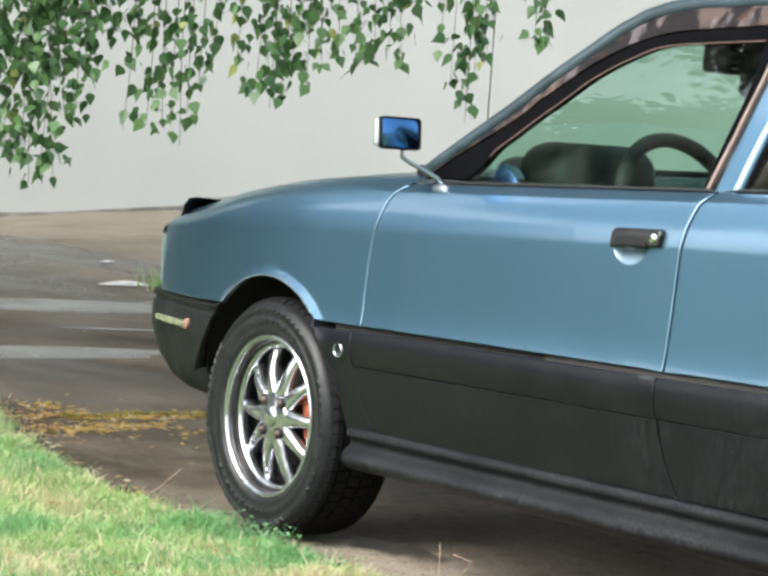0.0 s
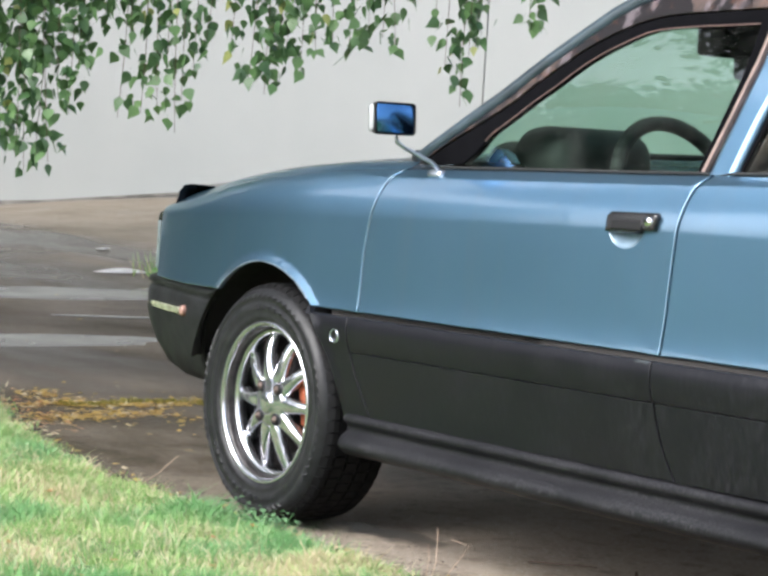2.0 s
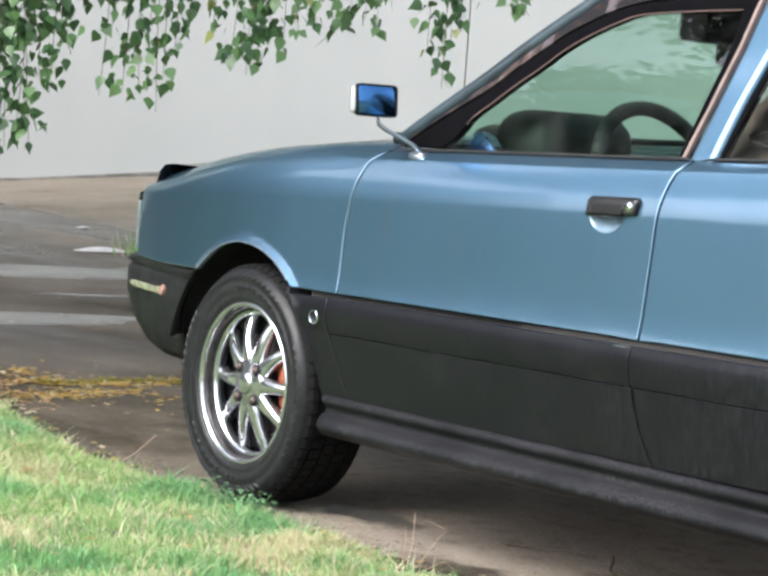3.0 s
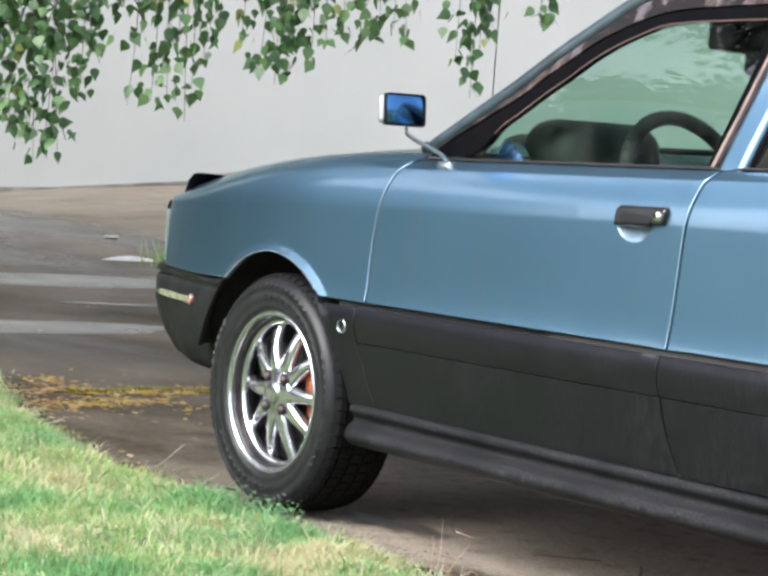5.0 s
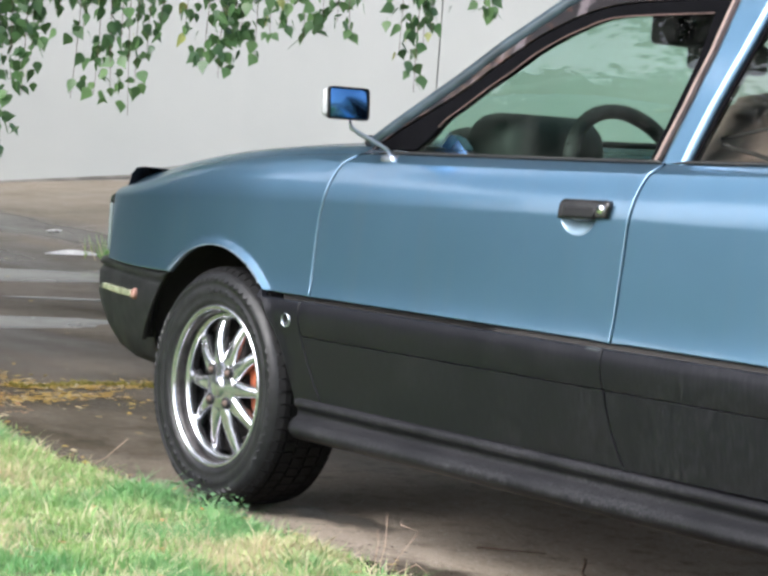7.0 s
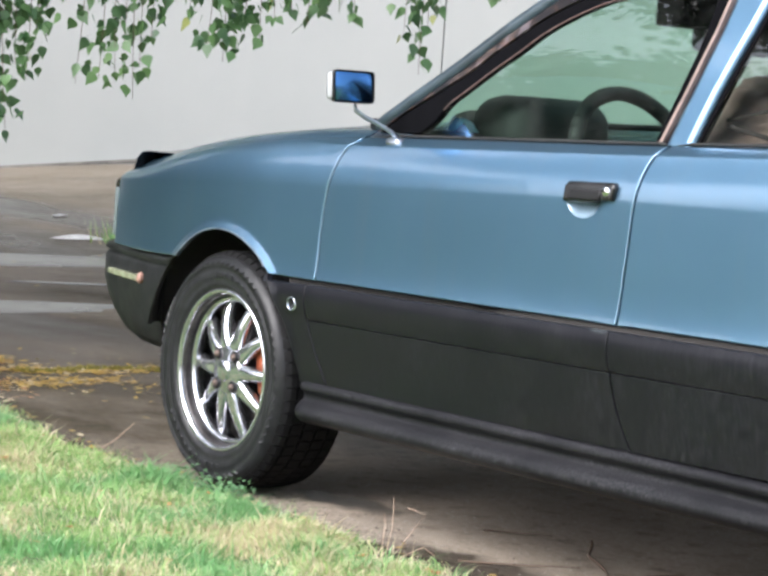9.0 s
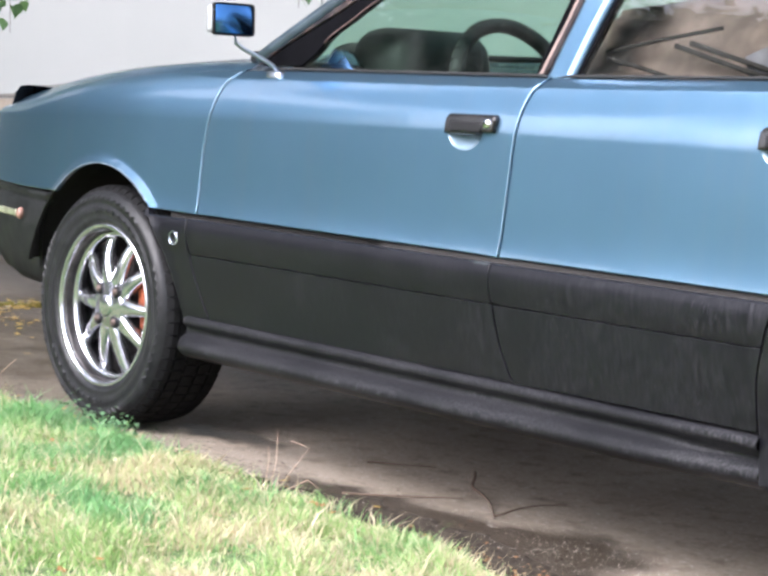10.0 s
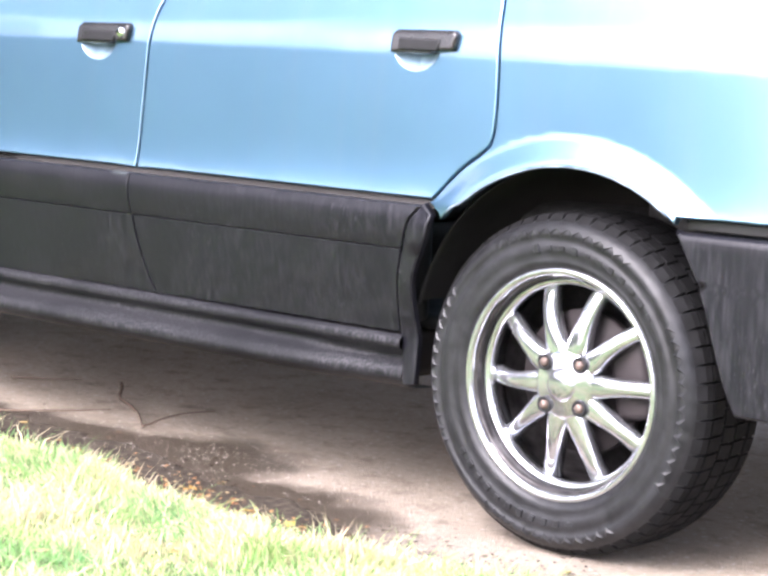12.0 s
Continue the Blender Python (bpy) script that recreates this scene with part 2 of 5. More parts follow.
BLADE = leafy("grass blades", (0.165, 0.33, 0.080), (0.425, 0.56, 0.22), (0.64, 0.56, 0.38), 0.22, lush=(0.12, 0.34, 0.13))
THATCH = leafy("straw-coloured grass", (0.46, 0.39, 0.23), (0.72, 0.63, 0.44), (0.44, 0.54, 0.23), 0.3)
LEAF = leafy("birch leaves", (0.045, 0.110, 0.046), (0.165, 0.285, 0.105), (0.34, 0.37, 0.12), 0.03, 0.35)
# darker copy of the leaf colours: shade put into crowns and bushes
SHADE_LEAF = leafy("leaf green darkened for shade", (0.030, 0.062, 0.030), (0.075, 0.140, 0.062), (0.12, 0.13, 0.06), 0.04)
LITTER = leafy("fallen leaves", (0.30, 0.17, 0.04), (0.50, 0.36, 0.08), (0.50, 0.42, 0.28), 0.2)
WEED = leafy("blue-green weed leaves", (0.07, 0.16, 0.07), (0.13, 0.25, 0.12), (0.2, 0.25, 0.1), 0.05)
BARK = plain("brown twig bark", (0.10, 0.065, 0.045), 0.8)
# tyre rubber made darker for the shade under the car
TREAD = plain("tread rubber darkened for shade", (0.0055, 0.0055, 0.0060), 0.85, vary=0.4, scale=45, bump=0.2, Specular_IOR_Level=0.2)
def make_sill():
    m = Mat("worn wet sill plastic")
    drip = m.math("MULTIPLY", m.noise(1.0, 5, m.coords((300, 300, 55)), lo=0.46, hi=0.66), m.noise(3.0, 5, lo=0.32, hi=0.62))
    col = m.mix(m.math("MULTIPLY", drip, 1.0), (0.0072, 0.0074, 0.0088), (0.050, 0.049, 0.054))
    m.put(Base_Color=col, Roughness=m.math("MULTIPLY_ADD", drip, 0.25, 0.40), Specular_IOR_Level=0.18)
    return m.bump(m.noise(90, 4), 0.12, 0.002).m


SILL = make_sill()
PILLAR = plain("dark blue-grey pillar paint", (0.030, 0.045, 0.056), 0.35, vary=0.3, scale=12)
BUMPER_PLASTIC = plain("faded black bumper plastic", (0.026, 0.028, 0.028), 0.5, vary=0.25, scale=25, bump=0.15, Specular_IOR_Level=0.35)
CHIP = plain("pale stone chips", (0.58, 0.54, 0.48), 0.8, vary=0.4, scale=200)
STRAW = plain("dry straw stalk", (0.36, 0.26, 0.19), 0.8)
PAPER = plain("white plastic scrap", (0.75, 0.75, 0.73), 0.4)
DIRT = plain("brown soil crust", (0.046, 0.037, 0.028), 0.9, vary=0.6, scale=55, bump=0.9, Specular_IOR_Level=0.15)


# ---- small building kit ----
def part(name, bm, material, parent=None, label="", smooth=True):
    me = bpy.data.meshes.new(name)
    bm.to_mesh(me)
    bm.free()
    return link(name, me, material, parent, label, smooth)


def link(name, me, material, parent=None, label="", smooth=True):
    me.materials.append(material)
    me.polygons.foreach_set("use_smooth", [smooth] * len(me.polygons))
    ob = new(name, me)
    if parent is not None:
        ob.parent = parent
        ob.matrix_parent_inverse = parent.matrix_world.inverted() if parent.type != "EMPTY" else Matrix.Translation(-parent.location)
    if label:
        tagged(ob, label)
    return ob


def thing(name, at, label, category, group="", kind=""):
    e = new(name)
    e.location, e.empty_display_size = at, 0.1
    return tagged(e, label, category, group, kind)


def spline(xs, ys, x):
    """A smooth curve through knots."""
    k = max(0, min(len(xs) - 2, sum(1 for q in xs[1:-1] if q <= x)))
    d = lambda j: (ys[min(j + 1, len(ys) - 1)] - ys[max(j - 1, 0)]) / (xs[min(j + 1, len(xs) - 1)] - xs[max(j - 1, 0)])
    h = xs[k + 1] - xs[k]
    u = (x - xs[k]) / h
    if u < 0 or u > 1:
        e = 0 if u < 0 else len(xs) - 1
        return ys[e] + d(e) * (x - xs[e])
    return (2*u**3 - 3*u*u + 1) * ys[k] + (u**3 - 2*u*u + u) * h * d(k) + (3*u*u - 2*u**3) * ys[k+1] + (u**3 - u*u) * h * d(k+1)


def smooth_step(u):
    u = max(0.0, min(1.0, u))
    return u * u * (3 - 2 * u)


def block(bm, a, b, bevel=0.0, m=None, segments=2):
    """A box from corner a to corner b with rounded edges, into bm."""
    r = bmesh.ops.create_cube(bm, size=1)["verts"]
    for v in r:
        v.co = Vector([(a[k] + b[k]) / 2 + v.co[k] * (b[k] - a[k]) for k in range(3)])
    if bevel:
        edges = list({e for v in r for e in v.link_edges})
        out = bmesh.ops.bevel(bm, geom=edges, offset=bevel, segments=segments, profile=0.5, affect="EDGES")
        r = list({v for f in out["faces"] for v in f.verts} | {v for v in r if v.is_valid})
    if m is not None:
        bmesh.ops.transform(bm, matrix=m, verts=r)
    return r


def tube(bm, path, radius, sides=8, caps=True):
    """A round bar along points; radius may be a list."""
    rings = []
    n = len(path)
    for i, p in enumerate(path):
        p = Vector(p)
        way = (Vector(path[min(i + 1, n - 1)]) - Vector(path[max(i - 1, 0)])).normalized()
        side = way.cross(Vector((0, 0, 1)) if abs(way.z) < 0.9 else Vector((1, 0, 0))).normalized()
        up = side.cross(way)
        r = radius[i] if isinstance(radius, (list, tuple)) else radius
        rings.append([bm.verts.new(p + (side * math.cos(2 * math.pi * k / sides) + up * math.sin(2 * math.pi * k / sides)) * r) for k in range(sides)])
    for a, b in zip(rings, rings[1:]):
        for k in range(sides):
            bm.faces.new((a[k], a[(k + 1) % sides], b[(k + 1) % sides], b[k]))
    if caps:
        bm.faces.new(rings[0][::-1]), bm.faces.new(rings[-1])
    bmesh.ops.recalc_face_normals(bm, faces=bm.faces[:])


def lathe(bm, profile, segments=64, closed=False):
    """Turn (radius, along -y) pairs round the y axis."""
    rings = [[bm.verts.new((r * math.cos(2 * math.pi * k / segments), d, r * math.sin(2 * math.pi * k / segments))) for k in range(segments)] for r, d in profile]
    pairs = list(zip(rings, rings[1:])) + ([(rings[-1], rings[0])] if closed else [])
    for a, b in pairs:
        for k in range(segments):
            bm.faces.new((a[k], b[k], b[(k + 1) % segments], a[(k + 1) % segments]))


# ---- shape of the car's side: x to the rear, wheel faces near y = 0, middle at y = MID ----
MID = 0.805
HUB, WHEELBASE = 0.305, 2.544


def crease(x):
    return 0.787 + 0.050 * x - 0.007 * x * x


def belt(x):
    return spline((-0.80, -0.55, -0.30, 0.0, 0.27, 0.52, 0.80, 1.54, 2.37, 3.4), (0.770, 0.808, 0.850, 0.889, 0.914, 0.929, 0.940, 0.967, 1.004, 1.03), x)


def shoulder(x):
    """Where the side turns in to the narrow ledge under the windows."""
    return belt(x) - 0.001 - min(0.023, 0.26 * (belt(x) - crease(x))) * smooth_step((x - 0.15) / 0.35)


def trim_line(x):
    return 0.569 + 0.016 * x


def plan(x):
    return (0.13 * ((0.2 - x) / 0.9) ** 2 if x < 0.2 else 0) + (0.10 * ((x - 2.7) / 0.9) ** 2 if x > 2.7 else 0)


def flare(x, z):
    """Rolled wheel-arch lips that stand proud."""
    out = 0.0
    for cx, cz, edge, wide in ((0.0, HUB, 0.358, 0.028), (2.575, 0.33, 0.362, 0.060)):
        r = math.hypot(x - cx, z - cz)
        if z > cz:
            u = max(0.0, min(1.0, (edge + wide - r) / wide))
            out -= 0.25 * wide * smooth_step(u) * smooth_step((z - cz) / 0.15)
    return out


def side(x, z):
    zt, zc, zb = trim_line(x), crease(x), belt(x)
    if z < zt:
        u = min(1.05, (zt - z) / 0.25)
        y = -0.046 + 0.043 * u * (0.5 + 0.5 * u)
    elif z < zc:
        u = (zc - z) / (zc - zt)
        y = -0.018 - 0.008 * u - 0.0045 * u ** 8
    else:
        ledge = shoulder(x)
        u = (z - zc) / (ledge - zc)
        v = (z - ledge) / (zb - ledge)
        y = -0.018 + 0.0085 * min(u, 1) + 0.0165 * min(u, 1) ** 2 + (0.035 * v ** 1.1 * smooth_step((x - 0.15) / 0.35) if v > 0 else 0)
        y += 0.022 * max(0.0, min(1, u)) ** 4 * (1 - smooth_step((x - 0.15) / 0.35))
    return y + plan(x) + flare(x, z)


def cladding(x, z):
    """The black lower side: a bulged band under the blue, a groove, then the plain lower door."""
    zt = trim_line(x)
    zg = zt - 0.094
    y = side(x, min(z, zt)) - 0.003
    if z > zg:
        u = (zt - z) / 0.094
        y -= 0.006 * math.sin(math.pi * min(1, max(0, u))) + 0.0016
        y += 0.007 * max(0.0, 1 - (zt - z - 0.002) / 0.042) ** 2
    return y


def pane(x, z):
    """Side glass and window frames lean inwards."""
    return 0.048 + 0.30 * (z - 0.95) + 0.22 * (z - 0.95) ** 2


def resample(outline, step):
    out = []
    for (x0, z0), (x1, z1) in zip(outline, outline[1:] + outline[:1]):
        n = max(1, round(math.hypot(x1 - x0, z1 - z0) / step))
        out += [(x0 + (x1 - x0) * k / n, z0 + (z1 - z0) * k / n) for k in range(n)]
    return out


def curve(points, step=0.02):
    """A smooth open curve through points."""
    out, p = [], [Vector(q) for q in points]
    for i in range(len(p) - 1):
        a, b, c, d = p[max(i - 1, 0)], p[i], p[i + 1], p[min(i + 2, len(p) - 1)]
        n = max(1, round((c - b).length / step))
        for k in range(n):
            u = k / n
            out.append(tuple(0.5 * (2*b + (c - a)*u + (2*a - 5*b + 4*c - d)*u*u + (3*b - a - 3*c + d)*u**3)))
    return out + [tuple(p[-1])]


def shrink(outline, d):
    """The outline moved inwards by d."""
    area = sum(a[0] * b[1] - b[0] * a[1] for a, b in zip(outline, outline[1:] + outline[:1]))
    s = 1 if area > 0 else -1
    out, n = [], len(outline)
    for i, p in enumerate(outline):
        a, b = Vector(outline[i - 1]), Vector(outline[(i + 1) % n])
        p = Vector(p)
        e0, e1 = (p - a).normalized(), (b - p).normalized()
        n0, n1 = Vector((-e0.y, e0.x)) * s, Vector((-e1.y, e1.x)) * s
        m = n0 + n1
        m = m.normalized() if m.length > 1e-6 else n0
        out.append(tuple(p + m * d / max(0.5, m.dot(n0))))
    return out


def within(p, poly):
    hit, j = False, len(poly) - 1
    for i in range(len(poly)):
        (xi, zi), (xj, zj) = poly[i], poly[j]
        if (zi > p[1]) != (zj > p[1]) and p[0] < (xj - xi) * (p[1] - zi) / (zj - zi) + xi:
            hit = not hit
        j = i
    return hit


def panel(name, outline, surface, material, parent, label="", gap=0.002, edge=0.004, depth=0.014, step=0.022, proud=0.0, flip=False, hole=None, lines=()):
    """A sheet-metal or glass panel: an outline in (x, z) laid on surface(x, z), its edges rounded and turned in. flip: on the car's other side; hole: an outline cut out of it; lines: heights along x that get rows of points of their own."""
    line = resample(outline, step)
    rings = [shrink(line, gap + edge), shrink(line, gap + edge * 0.3), shrink(line, gap)]
    inner = rings[0]
    x0, x1 = min(p[0] for p in inner), max(p[0] for p in inner)
    z0, z1 = min(p[1] for p in inner), max(p[1] for p in inner)
    room = shrink(line, gap + edge + step * 0.5)
    pts = [Vector(p) for p in inner]
    nx, nz = max(2, int((x1 - x0) / step)), max(2, int((z1 - z0) / step))
    pts += [Vector(q) for q in ((x0 + (x1 - x0) * (i + 0.5) / nx, z0 + (z1 - z0) * (k + 0.5) / nz) for i in range(nx) for k in range(nz)) if within(q, room)]
    n = len(inner)
    for f in lines:
        along = bars(x0, x1, max(2, int((x1 - x0) / 0.012)))
        pts = pts[:n] + [p for p in pts[n:] if abs(p.y - f(p.x)) > 0.0022]
        pts += [Vector((x, f(x))) for x in along if within((x, f(x)), room)]
    ties = [(i, (i + 1) % n) for i in range(n)]
    if hole:
        wide = shrink(hole, -step * 0.5)
        pts = pts[:n] + [p for p in pts[n:] if not within(p, wide)]
        ties += [(len(pts) + i, len(pts) + (i + 1) % len(hole)) for i in range(len(hole))]
        pts += [Vector(p) for p in hole]
    flat, _, faces, *_ = delaunay_2d_cdt(pts, ties, [], 1, 1e-6)
    if hole:
        faces = [f for f in faces if not within(sum((Vector(flat[k]) for k in f), Vector((0, 0))) / len(f), hole)]
    e = 1e-3
    verts, normals = [], []

    def lay(p, sink, tip=None, lean=0.0):
        x, z = p[0], p[1]
        y = surface(x, z) - proud + sink
        nv = Vector(((surface(x + e, z) - surface(x - e, z)) / (2 * e), -1, (surface(x, z + e) - surface(x, z - e)) / (2 * e))).normalized()
        if tip is not None:
            nv = (nv * (1 - lean) + tip * lean).normalized()
        verts.append((x, 2 * MID - y if flip else y, z))
        normals.append((nv.x, -nv.y if flip else nv.y, nv.z))
        return len(verts) - 1

    for p in flat:
        lay(p, 0)
    polys = [tuple(f) for f in faces]
    # turn each face to look outwards
    fixed = []
    for f in polys:
        a, b, c = (Vector(flat[k]) for k in f[:3])
        fixed.append(f if (b - a).cross(c - a) > 0 else f[::-1])
    polys = fixed
    rows = [list(range(n))]
    for ring, sink, lean in ((rings[1], edge * 0.35, 0.55), (rings[2], edge, 0.95), (rings[2], depth, 1.0)):
        row = []
        for i, p in enumerate(ring):
            tip = Vector((p[0] - inner[i][0], 0, p[1] - inner[i][1]))
            row.append(lay(p, sink, tip.normalized() if tip.length > 1e-7 else Vector((0, 0, 1)), lean))
        rows.append(row)
    area = sum(a[0] * b[1] - b[0] * a[1] for a, b in zip(inner, inner[1:] + inner[:1]))
    for r0, r1 in zip(rows, rows[1:]):
        for i in range(n):
            q = (r0[i], r1[i], r1[(i + 1) % n], r0[(i + 1) % n])
            polys.append(q if area > 0 else q[::-1])
    if flip:
        polys = [f[::-1] for f in polys]
    me = bpy.data.meshes.new(name)
    me.from_pydata(verts, [], polys)
    ob = link(name, me, material, parent, label, True)
    me.normals_split_custom_set_from_vertices(normals)
    return ob


def loft(name, rows, material, parent, label="", thick=0.0):
    """A smooth sheet through rows of points."""
    bm = bmesh.new()
    grid = [[bm.verts.new(p) for p in row] for row in rows]
    for a, b in zip(grid, grid[1:]):
        for k in range(len(a) - 1):
            bm.faces.new((a[k], a[k + 1], b[k + 1], b[k]))
    if thick:
        bmesh.ops.solidify(bm, geom=bm.faces[:], thickness=thick)
    return part(name, bm, material, parent, label)


def bars(a, b, n):
    return [a + (b - a) * k / n for k in range(n + 1)]

# ---- ground: one sheet of asphalt that rises gently to the far wall ----
WALL_AT, WALL_WAY = Vector((-12.71, 6.05, 0)), Vector((0.49, 0.872, 0)).normalized()
WALL_OUT = Vector((WALL_WAY.y, -WALL_WAY.x, 0))


def wall_foot(u):
    return max(0.10, min(0.60, 0.225 + 0.117 * u))


def ground_z(x, y):
    d = Vector((x, y, 0)) - WALL_AT
    u, v = d.dot(WALL_WAY), d.dot(WALL_OUT)
    return wall_foot(u) * smooth_step(1 - v / 9) if v > 0 else wall_foot(u)


def grid_mesh(name, xs, ys, height, material, **tags):
    me = bpy.data.meshes.new(name)
    verts = [(x, y, height(x, y)) for x in xs for y in ys]
    n = len(ys)
    me.from_pydata(verts, [], [(i * n + k, (i + 1) * n + k, (i + 1) * n + k + 1, i * n + k + 1) for i in range(len(xs) - 1) for k in range(n - 1)])
    return tagged(link(name, me, material), **tags)


far = [-900, -300, -100, -50]
xs = far + [-30 + 0.5 * k for k in range(121)] + [-f for f in reversed(far)]
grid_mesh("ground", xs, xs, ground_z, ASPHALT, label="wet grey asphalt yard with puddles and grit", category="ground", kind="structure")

# the long pale wall behind the yard
wall = thing("wall_yard", tuple(WALL_AT), "long pale grey rendered wall behind the wet yard", "wall", kind="structure")


def wall_piece(name, u0, u1, v0, v1, z0, z1, material, drop=0.0, label=""):
    bm = bmesh.new()
    n = 24
    rows = []
    for u in bars(u0, u1, n):
        p, q = WALL_AT + WALL_WAY * u + WALL_OUT * v0, WALL_AT + WALL_WAY * u + WALL_OUT * v1
        lo = wall_foot(u) + z0
        rows.append([bm.verts.new((p.x, p.y, lo)), bm.verts.new((q.x, q.y, lo)), bm.verts.new((q.x, q.y, lo + z1 if drop else z1)), bm.verts.new((p.x, p.y, lo + z1 if drop else z1))])
    for a, b in zip(rows, rows[1:]):
        for k in range(4):
            bm.faces.new((a[k], a[(k + 1) % 4], b[(k + 1) % 4], b[k]))
    bm.faces.new(rows[0]), bm.faces.new(rows[-1][::-1])
    bmesh.ops.recalc_face_normals(bm, faces=bm.faces[:])
    return part(name, bm, material, wall, label, smooth=False)


wall_piece("wall_panel", -22, 3.70, -0.25, 0.0, -0.2, 6.0, WALL)
wall_piece("wall_panel", 3.712, 26, -0.25, 0.0, -0.2, 6.0, WALL)
wall_piece("plinth", -22, 26, 0.002, 0.03, -0.1, 0.12, PLINTH, drop=1.0, label="damp stained strip along the foot of the wall")

# ---- lawn ----
EDGE_X = (-8.0, -3.0, -1.5, -0.7, 0.3, 0.9, 1.4, 1.9, 2.3, 2.75, 3.6, 12.0)
EDGE_Y = (2.6, 0.65, 0.12, -0.06, -0.09, -0.13, -0.18, -0.27, -0.30, -0.23, -0.26, -0.5)


def lawn_edge(x):
    return spline(EDGE_X, EDGE_Y, x) + 0.025 * noise.noise((x * 5.0, 0, 0)) + 0.012 * noise.noise((x * 17.0, 3, 0))


def lawn_z(x, d):
    """Height of the soil d metres in from the lawn's edge."""
    return 0.028 * smooth_step(d / 0.12) + 0.02 * smooth_step(d / 0.8) + 0.012 * noise.noise((x * 2.3, d * 2.3, 1.0)) * smooth_step(d / 0.2)


me = bpy.data.meshes.new("lawn")
lx, ld = bars(-8, 12, 260), [-0.02, 0.0, 0.03, 0.07, 0.12, 0.2, 0.3, 0.45, 0.6, 0.8, 1.0, 1.3, 1.7, 2.2, 3, 5, 9]
lv = [(x, lawn_edge(x) - d, lawn_z(x, d) + (0.004 if d > 0 else -0.01)) for x in lx for d in ld]
n = len(ld)
me.from_pydata(lv, [], [(i * n + k, i * n + k + 1, (i + 1) * n + k + 1, (i + 1) * n + k) for i in range(len(lx) - 1) for k in range(n - 1)])
tagged(link("lawn", me, SOIL), "rough green lawn edge with dry straw patches", "lawn", kind="structure")


def blades(name, spots, rng, label, category, material, tall=(0.018, 0.056), wide=(0.0009, 0.0020)):
    """Many bent blades of grass as one mesh of loose strips."""
    verts, faces = [], []
    for x, y, z, k in spots:
        h = rng.uniform(*tall) * k
        w = rng.uniform(*wide)
        a, lean = rng.uniform(0, 6.283), rng.uniform(0.2, 1.25) * h
        b = rng.uniform(0, 6.283)
        cx, cy, bx, by = math.cos(a) * w, math.sin(a) * w, math.cos(b) * lean, math.sin(b) * lean
        i = len(verts)
        verts += [(x - cx, y - cy, z - 0.004), (x + cx, y + cy, z - 0.004), (x - cx * 0.8 + bx * 0.35, y - cy * 0.8 + by * 0.35, z + h * 0.55),
                  (x + cx * 0.8 + bx * 0.35, y + cy * 0.8 + by * 0.35, z + h * 0.55), (x + bx, y + by, z + h * 0.92)]
        faces += [(i, i + 1, i + 3, i + 2), (i + 2, i + 3, i + 4)]
    me = bpy.data.meshes.new(name)
    me.from_pydata(verts, [], faces)
    return tagged(link(name, me, material, smooth=False), label, category, kind="stuff")


# bare soil between grass and asphalt
rows = []
for x in bars(-2.4, 3.6, 240):
    e = lawn_edge(x) + 0.004
    w = 0.07 + 0.05 * noise.noise((x * 3.1, 7, 0)) + 0.05 * noise.noise((x * 14, 9, 0)) + 0.03 * noise.noise((x * 41, 5, 0)) + 0.15 * smooth_step((x - 0.7) / 0.4) * smooth_step((2.4 - x) / 0.4)
    rows.append([(x, e - 0.06, 0.004), (x, e, 0.005), (x, e + w * 0.5, 0.004 + 0.002 * noise.noise((x * 20, 0, 0))), (x, e + w * 0.85, 0.002), (x, e + w, -0.002)])
soil_me = bpy.data.meshes.new("soil_edge")
soil_me.from_pydata([p for r in rows for p in r], [], [(i * 5 + k, (i + 1) * 5 + k, (i + 1) * 5 + k + 1, i * 5 + k + 1) for i in range(len(rows) - 1) for k in range(4)])
tagged(link("soil_edge", soil_me, DIRT), "damp brown soil rim between lawn and asphalt", "soil", kind="structure")
rng = random.Random(5)
spots, straw = [], []
while len(spots) + len(straw) < 300000:
    x = rng.uniform(-3.6, 3.6)
    d = rng.uniform(-0.01, 1.0) * 1.35 if rng.random() < 0.8 else rng.uniform(-0.01, 0.25)
    if rng.random() < 0.10:
        x, d = rng.uniform(-4.8, 6.5), abs(rng.gauss(0, 1.3))
    if rng.random() < 0.012:
        d = -abs(rng.gauss(0, 0.035))
    tuft = noise.noise((x * 6, d * 6, 4.0))
    if tuft < -0.32 and rng.random() < 0.7:
        continue
    worn = 0.22 + 0.34 * smooth_step((x - 0.3) / 1.4) * (1 - 0.5 * smooth_step((d - 0.3) / 0.8)) + 1.3 * noise.noise((x * 3.2, d * 4.2, 8.0))
    spot = (x, lawn_edge(x) - d, lawn_z(x, d), (0.42 + 0.95 * max(0, tuft + 0.3) + (0.8 if rng.random() < 0.03 else 0)) * (0.65 + 0.35 * smooth_step(d / 0.15)))
    (straw if rng.random() < worn else spots).append(spot)
blades("grass", spots, rng, "bright green grass blades", "grass", BLADE)
blades("dry_grass", straw, rng, "straw-coloured dry grass among the green", "grass", THATCH)
spots = []
for k in range(150000):
    x, d = rng.uniform(-7.5, 11), rng.uniform(0.0, 6)
    if -3.5 < x < 3.5 and d < 1.25:
        continue
    spots.append((x, lawn_edge(x) - d, lawn_z(x, d), 1.0))
blades("grass", spots, rng, "bright green grass further in on the lawn", "grass", BLADE, wide=(0.004, 0.009))

